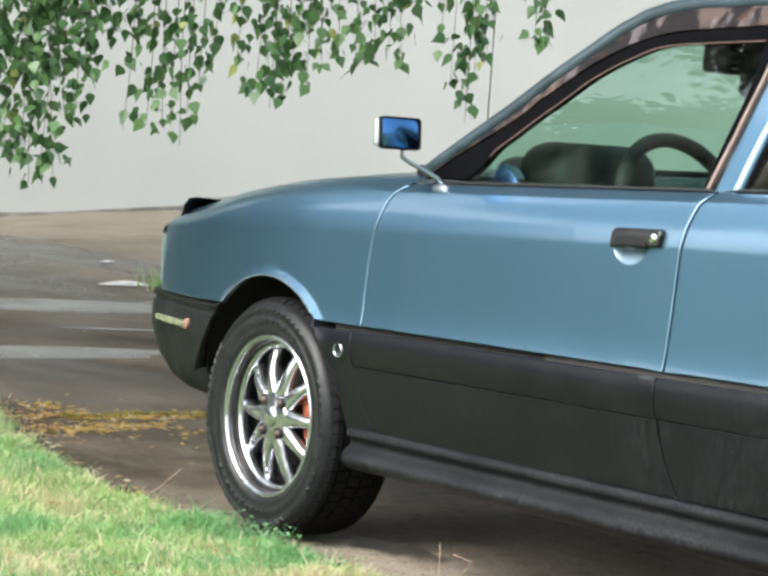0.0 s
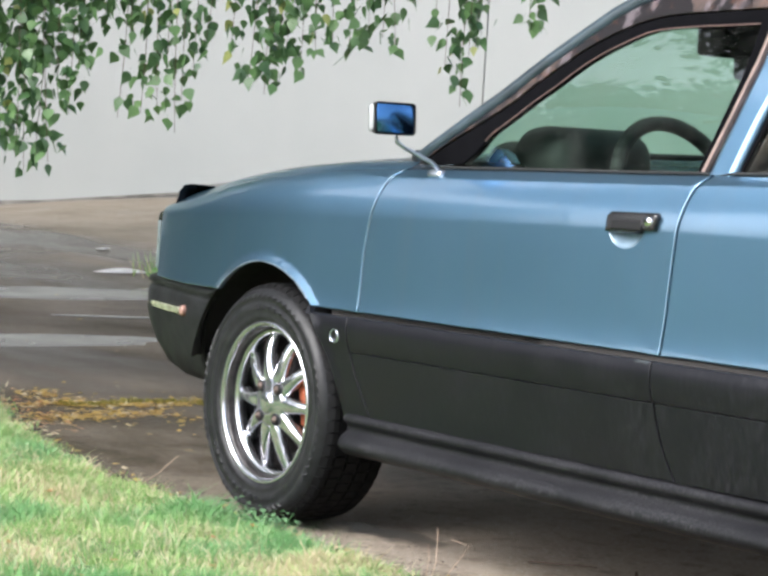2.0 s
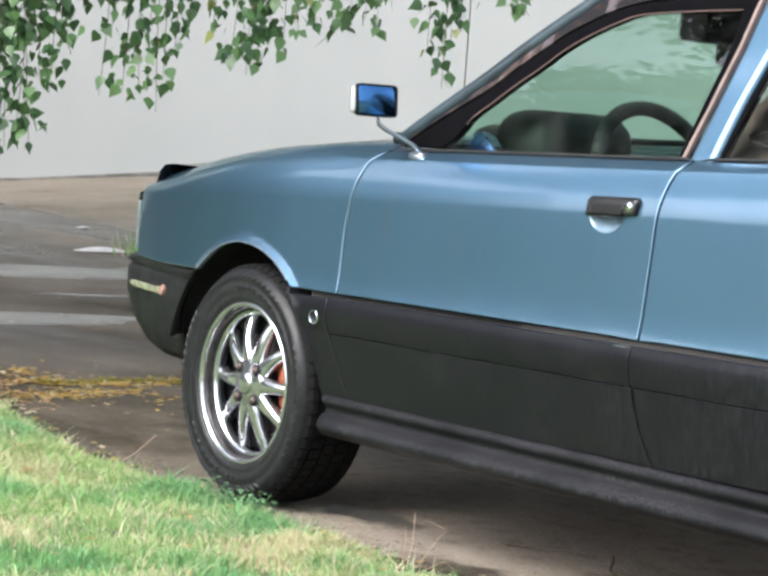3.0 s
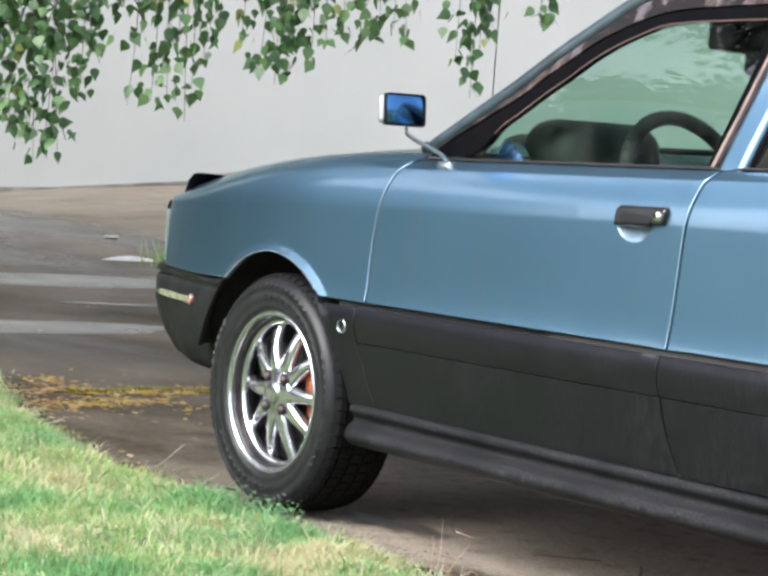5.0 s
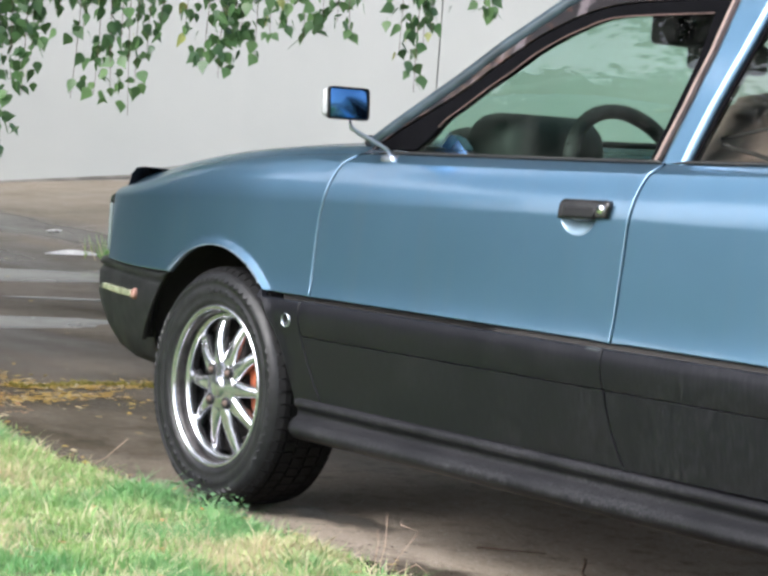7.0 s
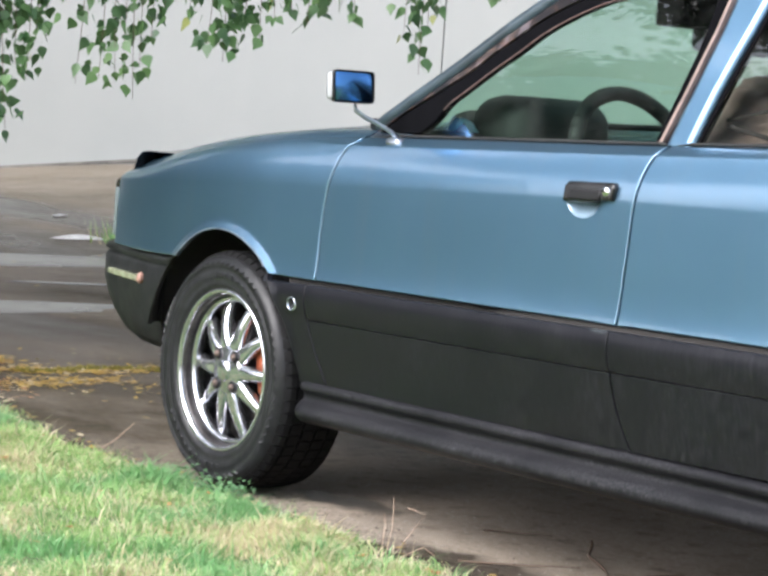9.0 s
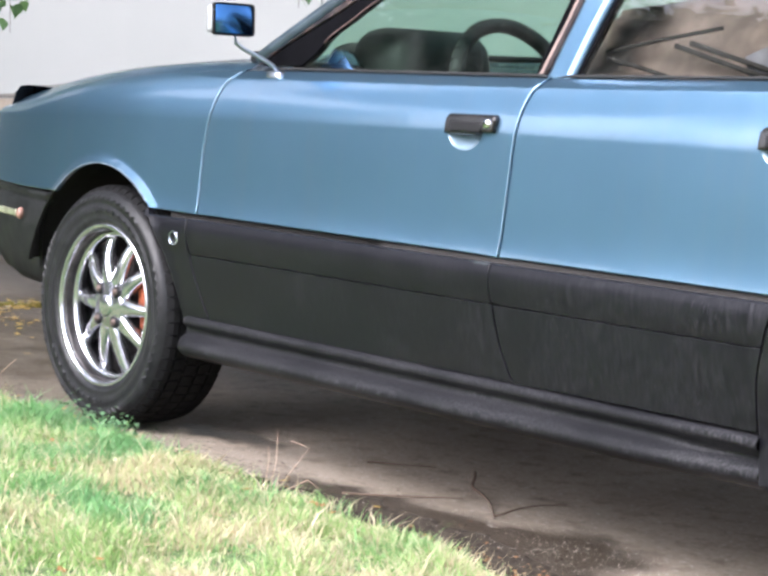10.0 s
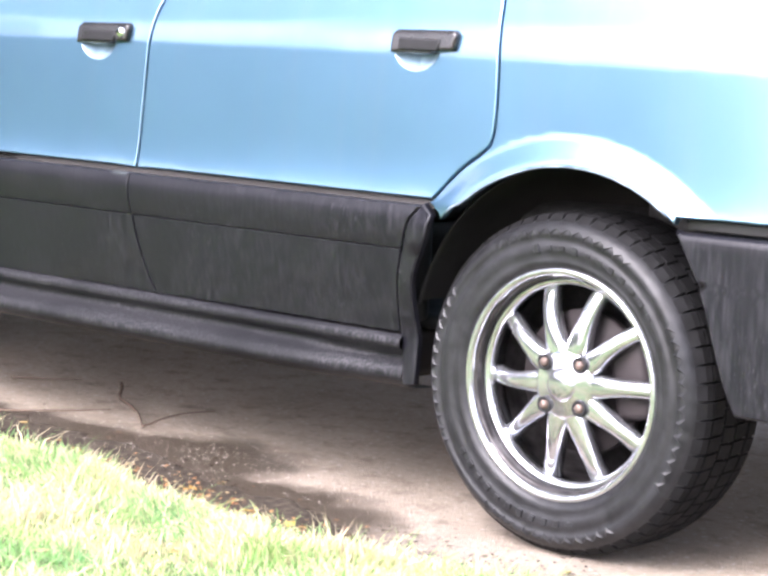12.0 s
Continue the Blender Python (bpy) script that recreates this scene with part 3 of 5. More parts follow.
# ---- the car ----
car = thing("car", (1.3, MID, 0), "parked teal-blue saloon with black lower sides and alloy wheels", "car")


def arch(cx, cz, r, a0, a1, n=18):
    return [(cx + r * math.cos(radians(a)), cz + r * math.sin(radians(a))) for a in bars(a0, a1, n)]


SEAM_A_UP = curve([(0.429, 0.575), (0.428, 0.662), (0.432, 0.745), (0.448, 0.828), (0.474, 0.895), (0.506, 0.9275)])
SEAM_A_LOW = curve([(0.421, 0.575), (0.421, 0.520), (0.424, 0.474), (0.445, 0.406), (0.478, 0.327)])
SEAM_B_UP = curve([(1.482, 0.591), (1.484, 0.631), (1.490, 0.751), (1.496, 0.850), (1.510, 0.920), (1.530, 0.966)])
SEAM_B_LOW = curve([(1.482, 0.591), (1.482, 0.561), (1.485, 0.490), (1.502, 0.411), (1.530, 0.340)])
SEAM_C_UP = curve([(2.262, 0.6055), (2.321, 0.666), (2.372, 0.704), (2.390, 0.735), (2.391, 0.841), (2.380, 0.961), (2.372, 1.003)])
SEAM_C_LOW = curve([(2.262, 0.605), (2.229, 0.572), (2.210, 0.526), (2.192, 0.47), (2.182, 0.354)])
door_foot = lambda x: 0.319 + 0.015 * x
band_foot = lambda x: trim_line(x) - 0.094
low_top = lambda x: trim_line(x) - 0.009
top_line = lambda a, b, n=20: [(x, belt(x)) for x in bars(a, b, n)]
run = lambda f, a, b, n=14: [(x, f(x)) for x in bars(a, b, n)]


def cut(line, z, above):
    """The part of a seam above or below a height."""
    return [p for p in line if (p[1] > z) == above]


def slid(line, dx):
    """A seam moved along the car."""
    return [(x + dx, z) for x, z in line]


def soft_side(x, z):
    """The side with the shoulder crease just broken."""
    zc = crease(x)
    e = 0.004
    y = (side(x, z - e) + 2 * side(x, z) + side(x, z + e)) / 4 if abs(z - zc) < 0.012 else side(x, z)
    return y


GRIPS = ((1.286, 0.848), (2.140, 0.879))   # front lower corner of each door handle


def cup_outline(x, z, k=1.0):
    return [(x + 0.060 + 0.054 * k * math.cos(radians(a)), z + 0.002 + 0.046 * k * math.sin(radians(a)) * (1 if a > 180 else 0.3)) for a in bars(0, 345, 23)]


FOLDS = [lambda x, d=d: crease(x) + d for d in (-0.0045, 0.0, 0.0045)] + [lambda x, d=d: shoulder(x) + d for d in (-0.003, 0.004, 0.011)]


def car_side(flip):
    folds = () if flip else FOLDS
    front_top = top_line(0.506, -0.725)
    fender = panel("front_wing", [(0.24, trim_line(0.24))] + SEAM_A_UP + front_top + curve([(-0.748, 0.768), (-0.766, 0.738), (-0.758, 0.562)])
                   + [(-0.5, 0.563)] + arch(0, HUB, 0.358, 132, 49), soft_side, PAINT, car, "teal-blue metallic front wing", flip=flip, step=0.022 if flip else 0.011, lines=folds)
    rows = []
    for x in bars(-0.725, 0.506, 30):
        p, zb = plan(x), belt(x)
        y0 = soft_side(x, zb)
        pts = []
        for t in bars(0, 1, 6):
            c = [(1 - t) ** 3, 3 * t * (1 - t) ** 2, 3 * t * t * (1 - t), t ** 3]
            y = sum(k * v for k, v in zip(c, (y0, y0 + 0.012, y0 + 0.030, y0 + 0.048)))
            z = sum(k * v for k, v in zip(c, (zb - 0.004, zb + 0.009, zb + 0.016, zb + 0.020)))
            pts.append((x, 2 * MID - y if flip else y, z))
        rows.append(pts if flip else pts[::-1])
    loft("wing_top", rows, PAINT, fender, thick=0.0)
    low = panel("wing_skirt", [(0.252, low_top(0.25))] + arch(0, HUB, 0.362, 48, 3, 10) + [(0.366, 0.312)] + SEAM_A_LOW[::-1][:-1] + [(0.421, low_top(0.42))], cladding, BLACK, car,
                "dusty black lower front wing", flip=flip)
    # doors
    fd = panel("front_door", SEAM_A_UP + top_line(0.506, 1.530) + SEAM_B_UP[::-1] + run(trim_line, 1.482, 0.429)[1:-1], soft_side, PAINT, car, "teal-blue metallic front door", flip=flip, hole=cup_outline(*GRIPS[0]), step=0.022 if flip else 0.014, lines=folds)
    a0, b0 = cut(SEAM_A_LOW, band_foot(0.42), True), cut(SEAM_A_LOW, band_foot(0.42), False)
    a1, b1 = cut(SEAM_B_LOW, band_foot(1.48), True), cut(SEAM_B_LOW, band_foot(1.48), False)
    a2, b2 = cut(SEAM_C_LOW, band_foot(2.2), True), cut(SEAM_C_LOW, band_foot(2.2), False)
    panel("rub_band", [(0.421, low_top(0.42))] + a0[1:] + [(0.424, band_foot(0.424))] + run(band_foot, 0.424, 1.484)[1:-1] + [(1.484, band_foot(1.484))] + a1[::-1][:-1] + [(1.482, low_top(1.482))] + run(low_top, 1.482, 0.421)[1:-1],
          cladding, BLACK, fd, "black bulged rubbing band", flip=flip, edge=0.003, gap=0.0005, step=0.022 if flip else 0.012)
    panel("lower_panel", [(0.4255, band_foot(0.424))] + slid(b0, 0.0015) + run(door_foot, 0.4795, 1.5282)[1:] + slid(b1, -0.0018)[::-1] + run(band_foot, 1.4832, 0.4255)[:-1],
          cladding, BLACK, fd, "dusty black lower door skin", flip=flip, gap=0.0003, edge=0.0014)
    rd = panel("rear_door", SEAM_B_UP + top_line(1.530, 2.372) + SEAM_C_UP[::-1] + run(trim_line, 2.262, 1.482)[1:-1], soft_side, PAINT, car, "teal-blue metallic rear door", flip=flip, hole=cup_outline(*GRIPS[1]), step=0.022 if flip else 0.014, lines=folds)
    panel("rub_band", [(1.482, low_top(1.482))] + a1[1:] + run(band_foot, 1.485, 2.20) + a2[::-1][:-1] + run(low_top, 2.262, 1.482)[:-1], cladding, BLACK, rd, "black bulged rubbing band", flip=flip, edge=0.003, gap=0.0005, step=0.022 if flip else 0.012)
    panel("lower_panel", [(1.4868, band_foot(1.485))] + slid(b1, 0.0018) + run(door_foot, 1.5318, 2.182)[1:] + b2[::-1] + run(band_foot, 2.20, 1.4868)[:-1], cladding, BLACK, rd, "mud-streaked black lower door skin", flip=flip, gap=0.0003, edge=0.0014)
    # rear quarter
    tail = 3.45
    quarter = panel("rear_wing", SEAM_C_UP + top_line(2.372, tail) + [(tail + 0.03, 0.85), (tail + 0.03, trim_line(tail) + 0.015)] + run(lambda x: trim_line(x) + 0.015, tail, 2.80, 8)[1:]
                    + arch(2.575, 0.33, 0.362, 52, 138, 20) + [(2.300, 0.586)], soft_side, PAINT, car, "pale-shining teal-blue rear wing", flip=flip, step=0.022 if flip else 0.011, lines=folds)
    panel("wing_skirt", [(2.262, 0.599), (2.290, 0.585)] + arch(2.575, 0.33, 0.362, 145, 159, 5) + [(2.230, 0.42), (2.226, 0.34), (2.222, 0.254), (2.188, 0.250)] + SEAM_C_LOW[::-1], cladding, BLACK, car, "black edge ahead of the rear wheel arch", flip=flip)
    # sill: a stepped black bar under the doors
    prof = [(0.06, 0.330), (0.012, 0.333), (0.000, 0.331), (-0.007, 0.325), (-0.009, 0.317), (-0.006, 0.310), (0.006, 0.304), (0.012, 0.294), (0.006, 0.286),
            (-0.006, 0.280), (-0.016, 0.272), (-0.023, 0.262), (-0.024, 0.253), (-0.016, 0.243), (0.000, 0.233), (0.020, 0.228), (0.08, 0.224)]
    rows = []
    for x in [0.345, 0.352, 0.365] + bars(0.39, 2.18, 40) + [2.190]:
        k = min(1, (x - 0.335) / 0.04)
        taper = smooth_step((2.17 - x) / 0.26)   # the round of the sill fades out before the rear wheel
        row = []
        for y, z in prof:
            yy = y if z > 0.288 else y + (1 - taper) * 0.028
            row.append((x, (lambda q: 2 * MID - q if flip else q)(0.03 + (yy - 0.038) * k), z - 0.004 + 0.008 * x))
        rows.append(row if flip else row[::-1])
    loft("sill", rows, SILL, car, "black stepped door sill with worn highlights")
    # dark inner shell behind the gaps, with the wheel housings
    back = lambda x, z: (soft_side(x, z) if z > trim_line(x) else cladding(x, z)) + 0.022
    panel("inner_shell", [(-0.72, 0.58), (-0.30, 0.58)] + arch(0, HUB, 0.40, 137, 8, 14) + [(0.42, 0.30), (2.17, 0.30), (2.17, 0.40)] + arch(2.575, 0.33, 0.40, 165, 52, 14) + [(3.4, 0.64), (3.4, 0.9)] + top_line(3.4, -0.70, 30)[1:],
          back, UNDER, car, "dark inner body shell", flip=flip, step=0.05)
    for cx, cz in ((0, HUB), (2.575, 0.33)):
        bm = bmesh.new()
        rows = []
        for a in bars(4, 168, 24):
            c, sn = math.cos(radians(a)), math.sin(radians(a))
            row = []
            for y, r in ((0.0, 0.366), (0.012, 0.366), (0.03, 0.385), (0.16, 0.385), (0.24, 0.370), (0.29, 0.335), (0.315, 0.28), (0.32, 0.10)):
                row.append(bm.verts.new((cx + r * c, 2 * MID - y if flip else y, cz + r * sn)))
            rows.append(row)
        for p, q in zip(rows, rows[1:]):
            for k in range(7):
                bm.faces.new((p[k], p[k + 1], q[k + 1], q[k]))
        part("wheel_housing", bm, UNDER, car, "black wheel-arch liner")
    return fender, low, fd, rd, quarter


fender, skirt, front_door, rear_door, quarter = car_side(False)
far_side = car_side(True)

# bonnet, black deflector along its lip, scuttle
hood_z = lambda x, y: belt(x) + 0.021 + 0.046 * max(0, 1 - ((y - MID) / (MID - 0.085 - plan(x))) ** 2)
rows = []
for x in bars(-0.725, 0.60, 32):
    y0 = soft_side(x, belt(x)) + 0.052
    rows.append([(x, y, hood_z(x, y)) for y in bars(y0, 2 * MID - y0, 28)])
loft("bonnet", rows, PAINT, car, "teal-blue metallic bonnet", thick=0.012)
rows = []
for y in bars(0.135, 2 * MID - 0.135, 20):
    x = -0.685 - 0.07 * (1 - ((y - MID) / 0.67) ** 2)
    z = hood_z(-0.70, y) - 0.003
    rows.append([(x + 0.36, y, z + 0.018), (x + 0.20, y, z + 0.030), (x + 0.06, y, z + 0.029), (x + 0.022, y, z + 0.024), (x + 0.014, y, z + 0.016), (x - 0.004, y, z + 0.004), (x - 0.002, y, z - 0.002), (x - 0.03, y, z - 0.05), (x - 0.02, y, z - 0.055), (x + 0.10, y, z - 0.012)])
loft("bonnet_deflector", rows, plain("glossy black plastic", (0.010, 0.010, 0.011), 0.10, vary=0.3, bump=0.02, Specular_IOR_Level=0.8), car, "black plastic deflector on the bonnet lip")
bm = bmesh.new()
block(bm, (0.54, 0.14, 0.925), (0.78, 2 * MID - 0.14, 0.955), 0.012)
part("scuttle", bm, TRIM, car, "black scuttle panel under the windscreen")
bm = bmesh.new()
block(bm, (0.46, 0.075, 0.942), (0.59, 0.130, 0.972), 0.010)
part("scuttle_cap", bm, TRIM, car, "black cap at the foot of the windscreen pillar")
bm = bmesh.new()
tube(bm, [(0.60, 0.42, 0.965), (0.61, 0.55, 0.985), (0.66, 0.85, 0.995), (0.70, 1.10, 0.995)], 0.009, 6)
tube(bm, [(0.58, 0.95, 0.965), (0.58, 0.97, 0.99), (0.64, 1.30, 0.985)], 0.009, 6)
part("wiper", bm, TRIM, car, "black wiper arm")

# nose: lamps and grille in a shallow front face
bm = bmesh.new()
block(bm, (-0.80, 0.30, 0.56), (-0.72, 2 * MID - 0.30, 0.77), 0.02)
part("grille", bm, TRIM, car, "black radiator grille")
for f in (False, True):
    bm = bmesh.new()
    block(bm, (-0.815, 0.14, 0.575), (-0.750, 0.30, 0.748), 0.018)
    if f:
        for v in bm.verts:
            v.co.y = 2 * MID - v.co.y
        bmesh.ops.reverse_faces(bm, faces=bm.faces[:])
    lamp = part("headlamp", bm, CLEAR, car, "clear headlamp")
    bm = bmesh.new()
    block(bm, (-0.782, 0.127, 0.585), (-0.768, 0.135, 0.720), 0.003)
    if f:
        for v in bm.verts:
            v.co.y = 2 * MID - v.co.y
        bmesh.ops.reverse_faces(bm, faces=bm.faces[:])
    part("corner_lens", bm, CORNER, lamp, "white corner lens")

# front bumper: sides and nose in one wrap
BUMPER = [(0.572, 0.030, 0.90), (0.568, 0.006, 0.93), (0.560, -0.009, 0.945), (0.548, -0.012, 0.95), (0.541, 0.003, 0.945), (0.533, -0.004, 0.95), (0.525, -0.010, 0.95), (0.47, -0.012, 0.945),
          (0.43, -0.006, 0.92), (0.38, 0.006, 0.87), (0.33, 0.026, 0.79), (0.305, 0.05, 0.70), (0.30, 0.12, 0.62)]


def bumper_y(x, z):
    prof = sorted((a, b) for a, b, _ in BUMPER)
    return plan(x) - 0.012 + spline([p[0] for p in prof], [p[1] for p in prof], z)


rows = []
for z, o, nose in BUMPER:
    start = -0.290 - 0.38 * max(0, 0.56 - z)
    xc = -min(0.74, nose - 0.12)
    row = [(x, plan(x) - 0.012 + o, z) for x in bars(start, xc, 12)]
    yc = row[-1][1]
    row += [(xc - (nose + xc) * math.sin(radians(a)), yc + 0.20 * (1 - math.cos(radians(a))), z) for a in bars(0, 90, 10)[1:]]
    row += [(-nose - 0.03 * smooth_step((y - row[-1][1]) / 0.4), y, z) for y in bars(yc + 0.26, MID, 6)]
    rows.append(row + [(x, 2 * MID - y, zz) for x, y, zz in row[::-1][1:]])
loft("front_bumper", rows, BUMPER_PLASTIC, car, "black front bumper and spoiler", thick=0.006)
side_lamp = panel("side_indicator", [(-0.830, 0.474), (-0.52, 0.478), (-0.52, 0.498), (-0.830, 0.494)], bumper_y, LENS, car, "pale dirty indicator strip in the bumper", proud=0.008, gap=0, edge=0.005)
panel("end_lens", arch(-0.492, 0.491, 0.016, 0, 342, 19), bumper_y, AMBER, side_lamp, "shiny pink-white lens end", proud=0.012, gap=0, edge=0.008)

# rear bumper
panel("rear_bumper", curve([(2.790, 0.612), (2.850, 0.509), (2.900, 0.365), (2.925, 0.312)]) + [(3.45, 0.30), (3.56, 0.36), (3.58, 0.53), (3.5, 0.62)] + run(lambda x: trim_line(x) - 0.005, 3.45, 2.81, 8),
      lambda x, z: -0.042 + plan(x) + (0.02 * max(0, (z - 0.592) / 0.03) ** 2 if z > 0.592 else 0) + 0.06 * max(0, 0.5 - z) ** 2 * 4 + (0.006 if abs(z - 0.519 - 0.01 * (x - 2.9)) < 0.0045 else 0),
      BLACK, car, "dusty black rear bumper end", step=0.012, edge=0.006)
panel("bumper_filler", [(2.80, trim_line(2.8) - 0.005), (3.45, trim_line(3.45) - 0.005), (3.45, trim_line(3.45) + 0.015), (2.80, trim_line(2.8) + 0.015)], lambda x, z: -0.008 + plan(x), RUBBER, car, "dark gap strip over the rear bumper", gap=0)

# greenhouse
G_FRONT = curve([(0.705, 0.946), (0.744, 0.976), (0.775, 1.017), (0.826, 1.053), (0.888, 1.098), (0.950, 1.139), (1.009, 1.182), (1.071, 1.216), (1.136, 1.243), (1.195, 1.262), (1.275, 1.270), (1.417, 1.276), (1.506, 1.279)])
G_REAR = curve([(1.506, 1.279), (1.510, 1.186), (1.493, 1.073), (1.473, 0.970)])
F_OUT = curve([(0.559, 0.940), (0.584, 0.961), (0.642, 0.996), (0.741, 1.050), (0.809, 1.089), (0.870, 1.134), (0.932, 1.175), (0.992, 1.215), (1.055, 1.246), (1.120, 1.272), (1.188, 1.289), (1.260, 1.298), (1.403, 1.306), (1.545, 1.312)])
F_REAR = [(1.545, 1.312), (1.538, 1.2), (1.516, 1.08), (1.487, 0.967)]
S_OUT = curve([(0.542, 0.940), (0.640, 1.005), (0.735, 1.066), (0.800, 1.109), (0.858, 1.153), (0.920, 1.197), (0.981, 1.237), (1.039, 1.277), (1.099, 1.311), (1.164, 1.333), (1.233, 1.346), (1.378, 1.354), (2.100, 1.366)])


def greenhouse(flip):
    door = far_side[2] if flip else front_door
    rdoor = far_side[3] if flip else rear_door
    belt_run = [(x, belt(x) + 0.004) for x in bars(1.473, 0.705, 20)]
    g = panel("side_window", G_FRONT + G_REAR[1:] + belt_run[1:-1], pane, GLASS, door, "green-tinted front side window", gap=0, edge=0.001, depth=0.003, flip=flip)
    g.visible_shadow = False
    # frame round the glass: outer edge out, glass edge back
    ring = F_OUT + F_REAR[1:] + [(1.473, 0.970)] + G_REAR[::-1][1:] + G_FRONT[::-1][1:]
    panel("window_frame", ring, pane, FRAME, door, "black front window frame", gap=0, edge=0.004, depth=0.02, proud=0.006, flip=flip)
    edge = [(x, (lambda q: 2 * MID - q if flip else q)(pane(x, z) - 0.006), z) for x, z in G_FRONT[4:]]
    bm = bmesh.new()
    tube(bm, edge, 0.0020, 6)
    part("edge_seal", bm, AGED, door, "thin reddish seal along the frame's inner edge")
    panel("frame_trim", S_OUT + [(2.10, 1.330), (1.545, 1.328)] + F_OUT[::-1], pane, STRIP, car, "weathered brownish-grey trim along the roof edge", gap=0.001, edge=0.004, proud=0.010, flip=flip)
    panel("belt_strip", [(x, belt(x) - 0.001) for x in bars(0.56, 1.52, 20)] + [(x, belt(x) + 0.006) for x in bars(1.50, 0.60, 20)], lambda x, z: 0.040, RUBBER, door, "black waist seal", gap=0, edge=0.003, flip=flip)
    panel("belt_strip", [(x, belt(x) - 0.001) for x in bars(1.54, 2.40, 20)] + [(x, belt(x) + 0.006) for x in bars(2.40, 1.58, 20)], lambda x, z: 0.040, RUBBER, rdoor, "black waist seal", gap=0, edge=0.003, flip=flip)
    panel("window_seal", [(1.487, 0.968), (1.516, 1.08), (1.538, 1.2), (1.545, 1.324), (1.554, 1.324), (1.547, 1.2), (1.525, 1.08), (1.497, 0.968)], pane, SEAL, door, "aged reddish window seal", gap=0, edge=0.002, proud=0.010, flip=flip)
    panel("door_pillar", [(1.500, 0.950), (1.530, 1.08), (1.551, 1.2), (1.558, 1.326), (1.672, 1.328), (1.645, 1.2), (1.612, 1.08), (1.583, 0.952)], pane, PAINT, rdoor, "teal-blue door pillar", gap=0, edge=0.020, proud=0.013, flip=flip)
    r = panel("side_window", [(1.600, 0.976), (1.628, 1.08), (1.66, 1.2), (1.68, 1.29), (2.10, 1.30), (2.24, 1.20), (2.312, 1.06), (2.317, 1.006)] + [(x, belt(x) + 0.003) for x in bars(2.30, 1.62, 12)], pane, REAR_GLASS, rdoor, "faintly tinted rear side window", gap=0, edge=0.001, depth=0.003, flip=flip)
    r.visible_shadow = False
    panel("window_frame", [(1.588, 0.972), (1.614, 1.08), (1.648, 1.2), (1.675, 1.325), (2.14, 1.335), (2.28, 1.22), (2.345, 1.07), (2.352, 1.006), (2.317, 1.006), (2.312, 1.06), (2.24, 1.20), (2.10, 1.30), (1.68, 1.29), (1.66, 1.2), (1.628, 1.08), (1.600, 0.976)],
          pane, FRAME, rdoor, "black rear window frame", gap=0, edge=0.003, proud=0.004, flip=flip)
    panel("divider", [(2.318, 1.006), (2.300, 1.10), (2.315, 1.11), (2.338, 1.006)], pane, CHROME, rdoor, "pale metal window divider", gap=0, edge=0.003, proud=0.008, flip=flip)
    q = panel("quarter_window", [(2.36, 1.008), (2.345, 1.08), (2.30, 1.17), (2.46, 1.12), (2.56, 1.02)], pane, GLASS, car, "small tinted rear quarter window", gap=0, edge=0.001, depth=0.003, flip=flip)
    q.visible_shadow = False
    panel("roof_pillar", [(2.357, 1.006), (2.34, 1.09), (2.285, 1.21), (2.145, 1.335), (2.10, 1.366), (2.40, 1.35), (2.72, 1.20), (3.00, 1.06), (3.05, 1.015)] + [(x, belt(x) - 0.002) for x in bars(3.0, 2.58, 6)]
          + [(2.565, 1.018), (2.465, 1.125), (2.30, 1.175), (2.35, 1.08), (2.362, 1.008)], pane, PAINT, car, "teal-blue rear roof pillar", gap=0.0, edge=0.004, proud=0.004, flip=flip)
    # windscreen pillar, painted
    bm = bmesh.new()
    pts = S_OUT[::3] + [S_OUT[-1]]
    tube(bm, [(x - 0.011, (lambda q: 2 * MID - q if flip else q)(pane(x, z) + 0.012), z + 0.0135 - 0.004 * smooth_step((x - 1.1) / 0.2)) for x, z in pts], 0.018, 12)
    part("windscreen_pillar", bm, PILLAR, car, "blue-grey windscreen pillar and roof edge")


greenhouse(False)
greenhouse(True)
# windscreen, roof, rear window, boot
rows = []
for t in bars(0, 1, 10):
    z = 0.955 + (1.365 - 0.955) * t
    x_edge = spline((0.94, 0.989, 1.086, 1.176, 1.263, 1.333, 1.358, 1.372), (0.520, 0.573, 0.705, 0.829, 0.947, 1.066, 1.13, 1.20), z)
    y0 = pane(x_edge, z) + 0.022
    rows.append([(x_edge - 0.10 * (1 - ((y - MID) / (MID - y0)) ** 2), y, z) for y in bars(y0, 2 * MID - y0, 14)])
ws = loft("windscreen", rows, GLASS, car, "green-tinted windscreen")
ws.visible_shadow = False
rows = []
for x in bars(1.17, 2.42, 16):
    z = 1.352 + 0.014 * smooth_step((x - 1.17) / 0.2) - 0.05 * smooth_step((x - 2.1) / 0.5)
    y0 = pane(x, z) + 0.025
    rows.append([(x, y, z + 0.016 + 0.03 * (1 - ((y - MID) / (MID - y0)) ** 2)) for y in bars(y0, 2 * MID - y0, 16)])
loft("roof", rows, PAINT, car, "teal-blue roof", thick=0.02)
rows = []
for t in bars(0, 1, 8):
    x, z = 2.42 + 0.56 * t, 1.345 - 0.32 * t
    y0 = pane(x, z) + 0.03
    rows.append([(x, y, z + 0.02 * (1 - ((y - MID) / (MID - y0)) ** 2)) for y in bars(y0, 2 * MID - y0, 10)])
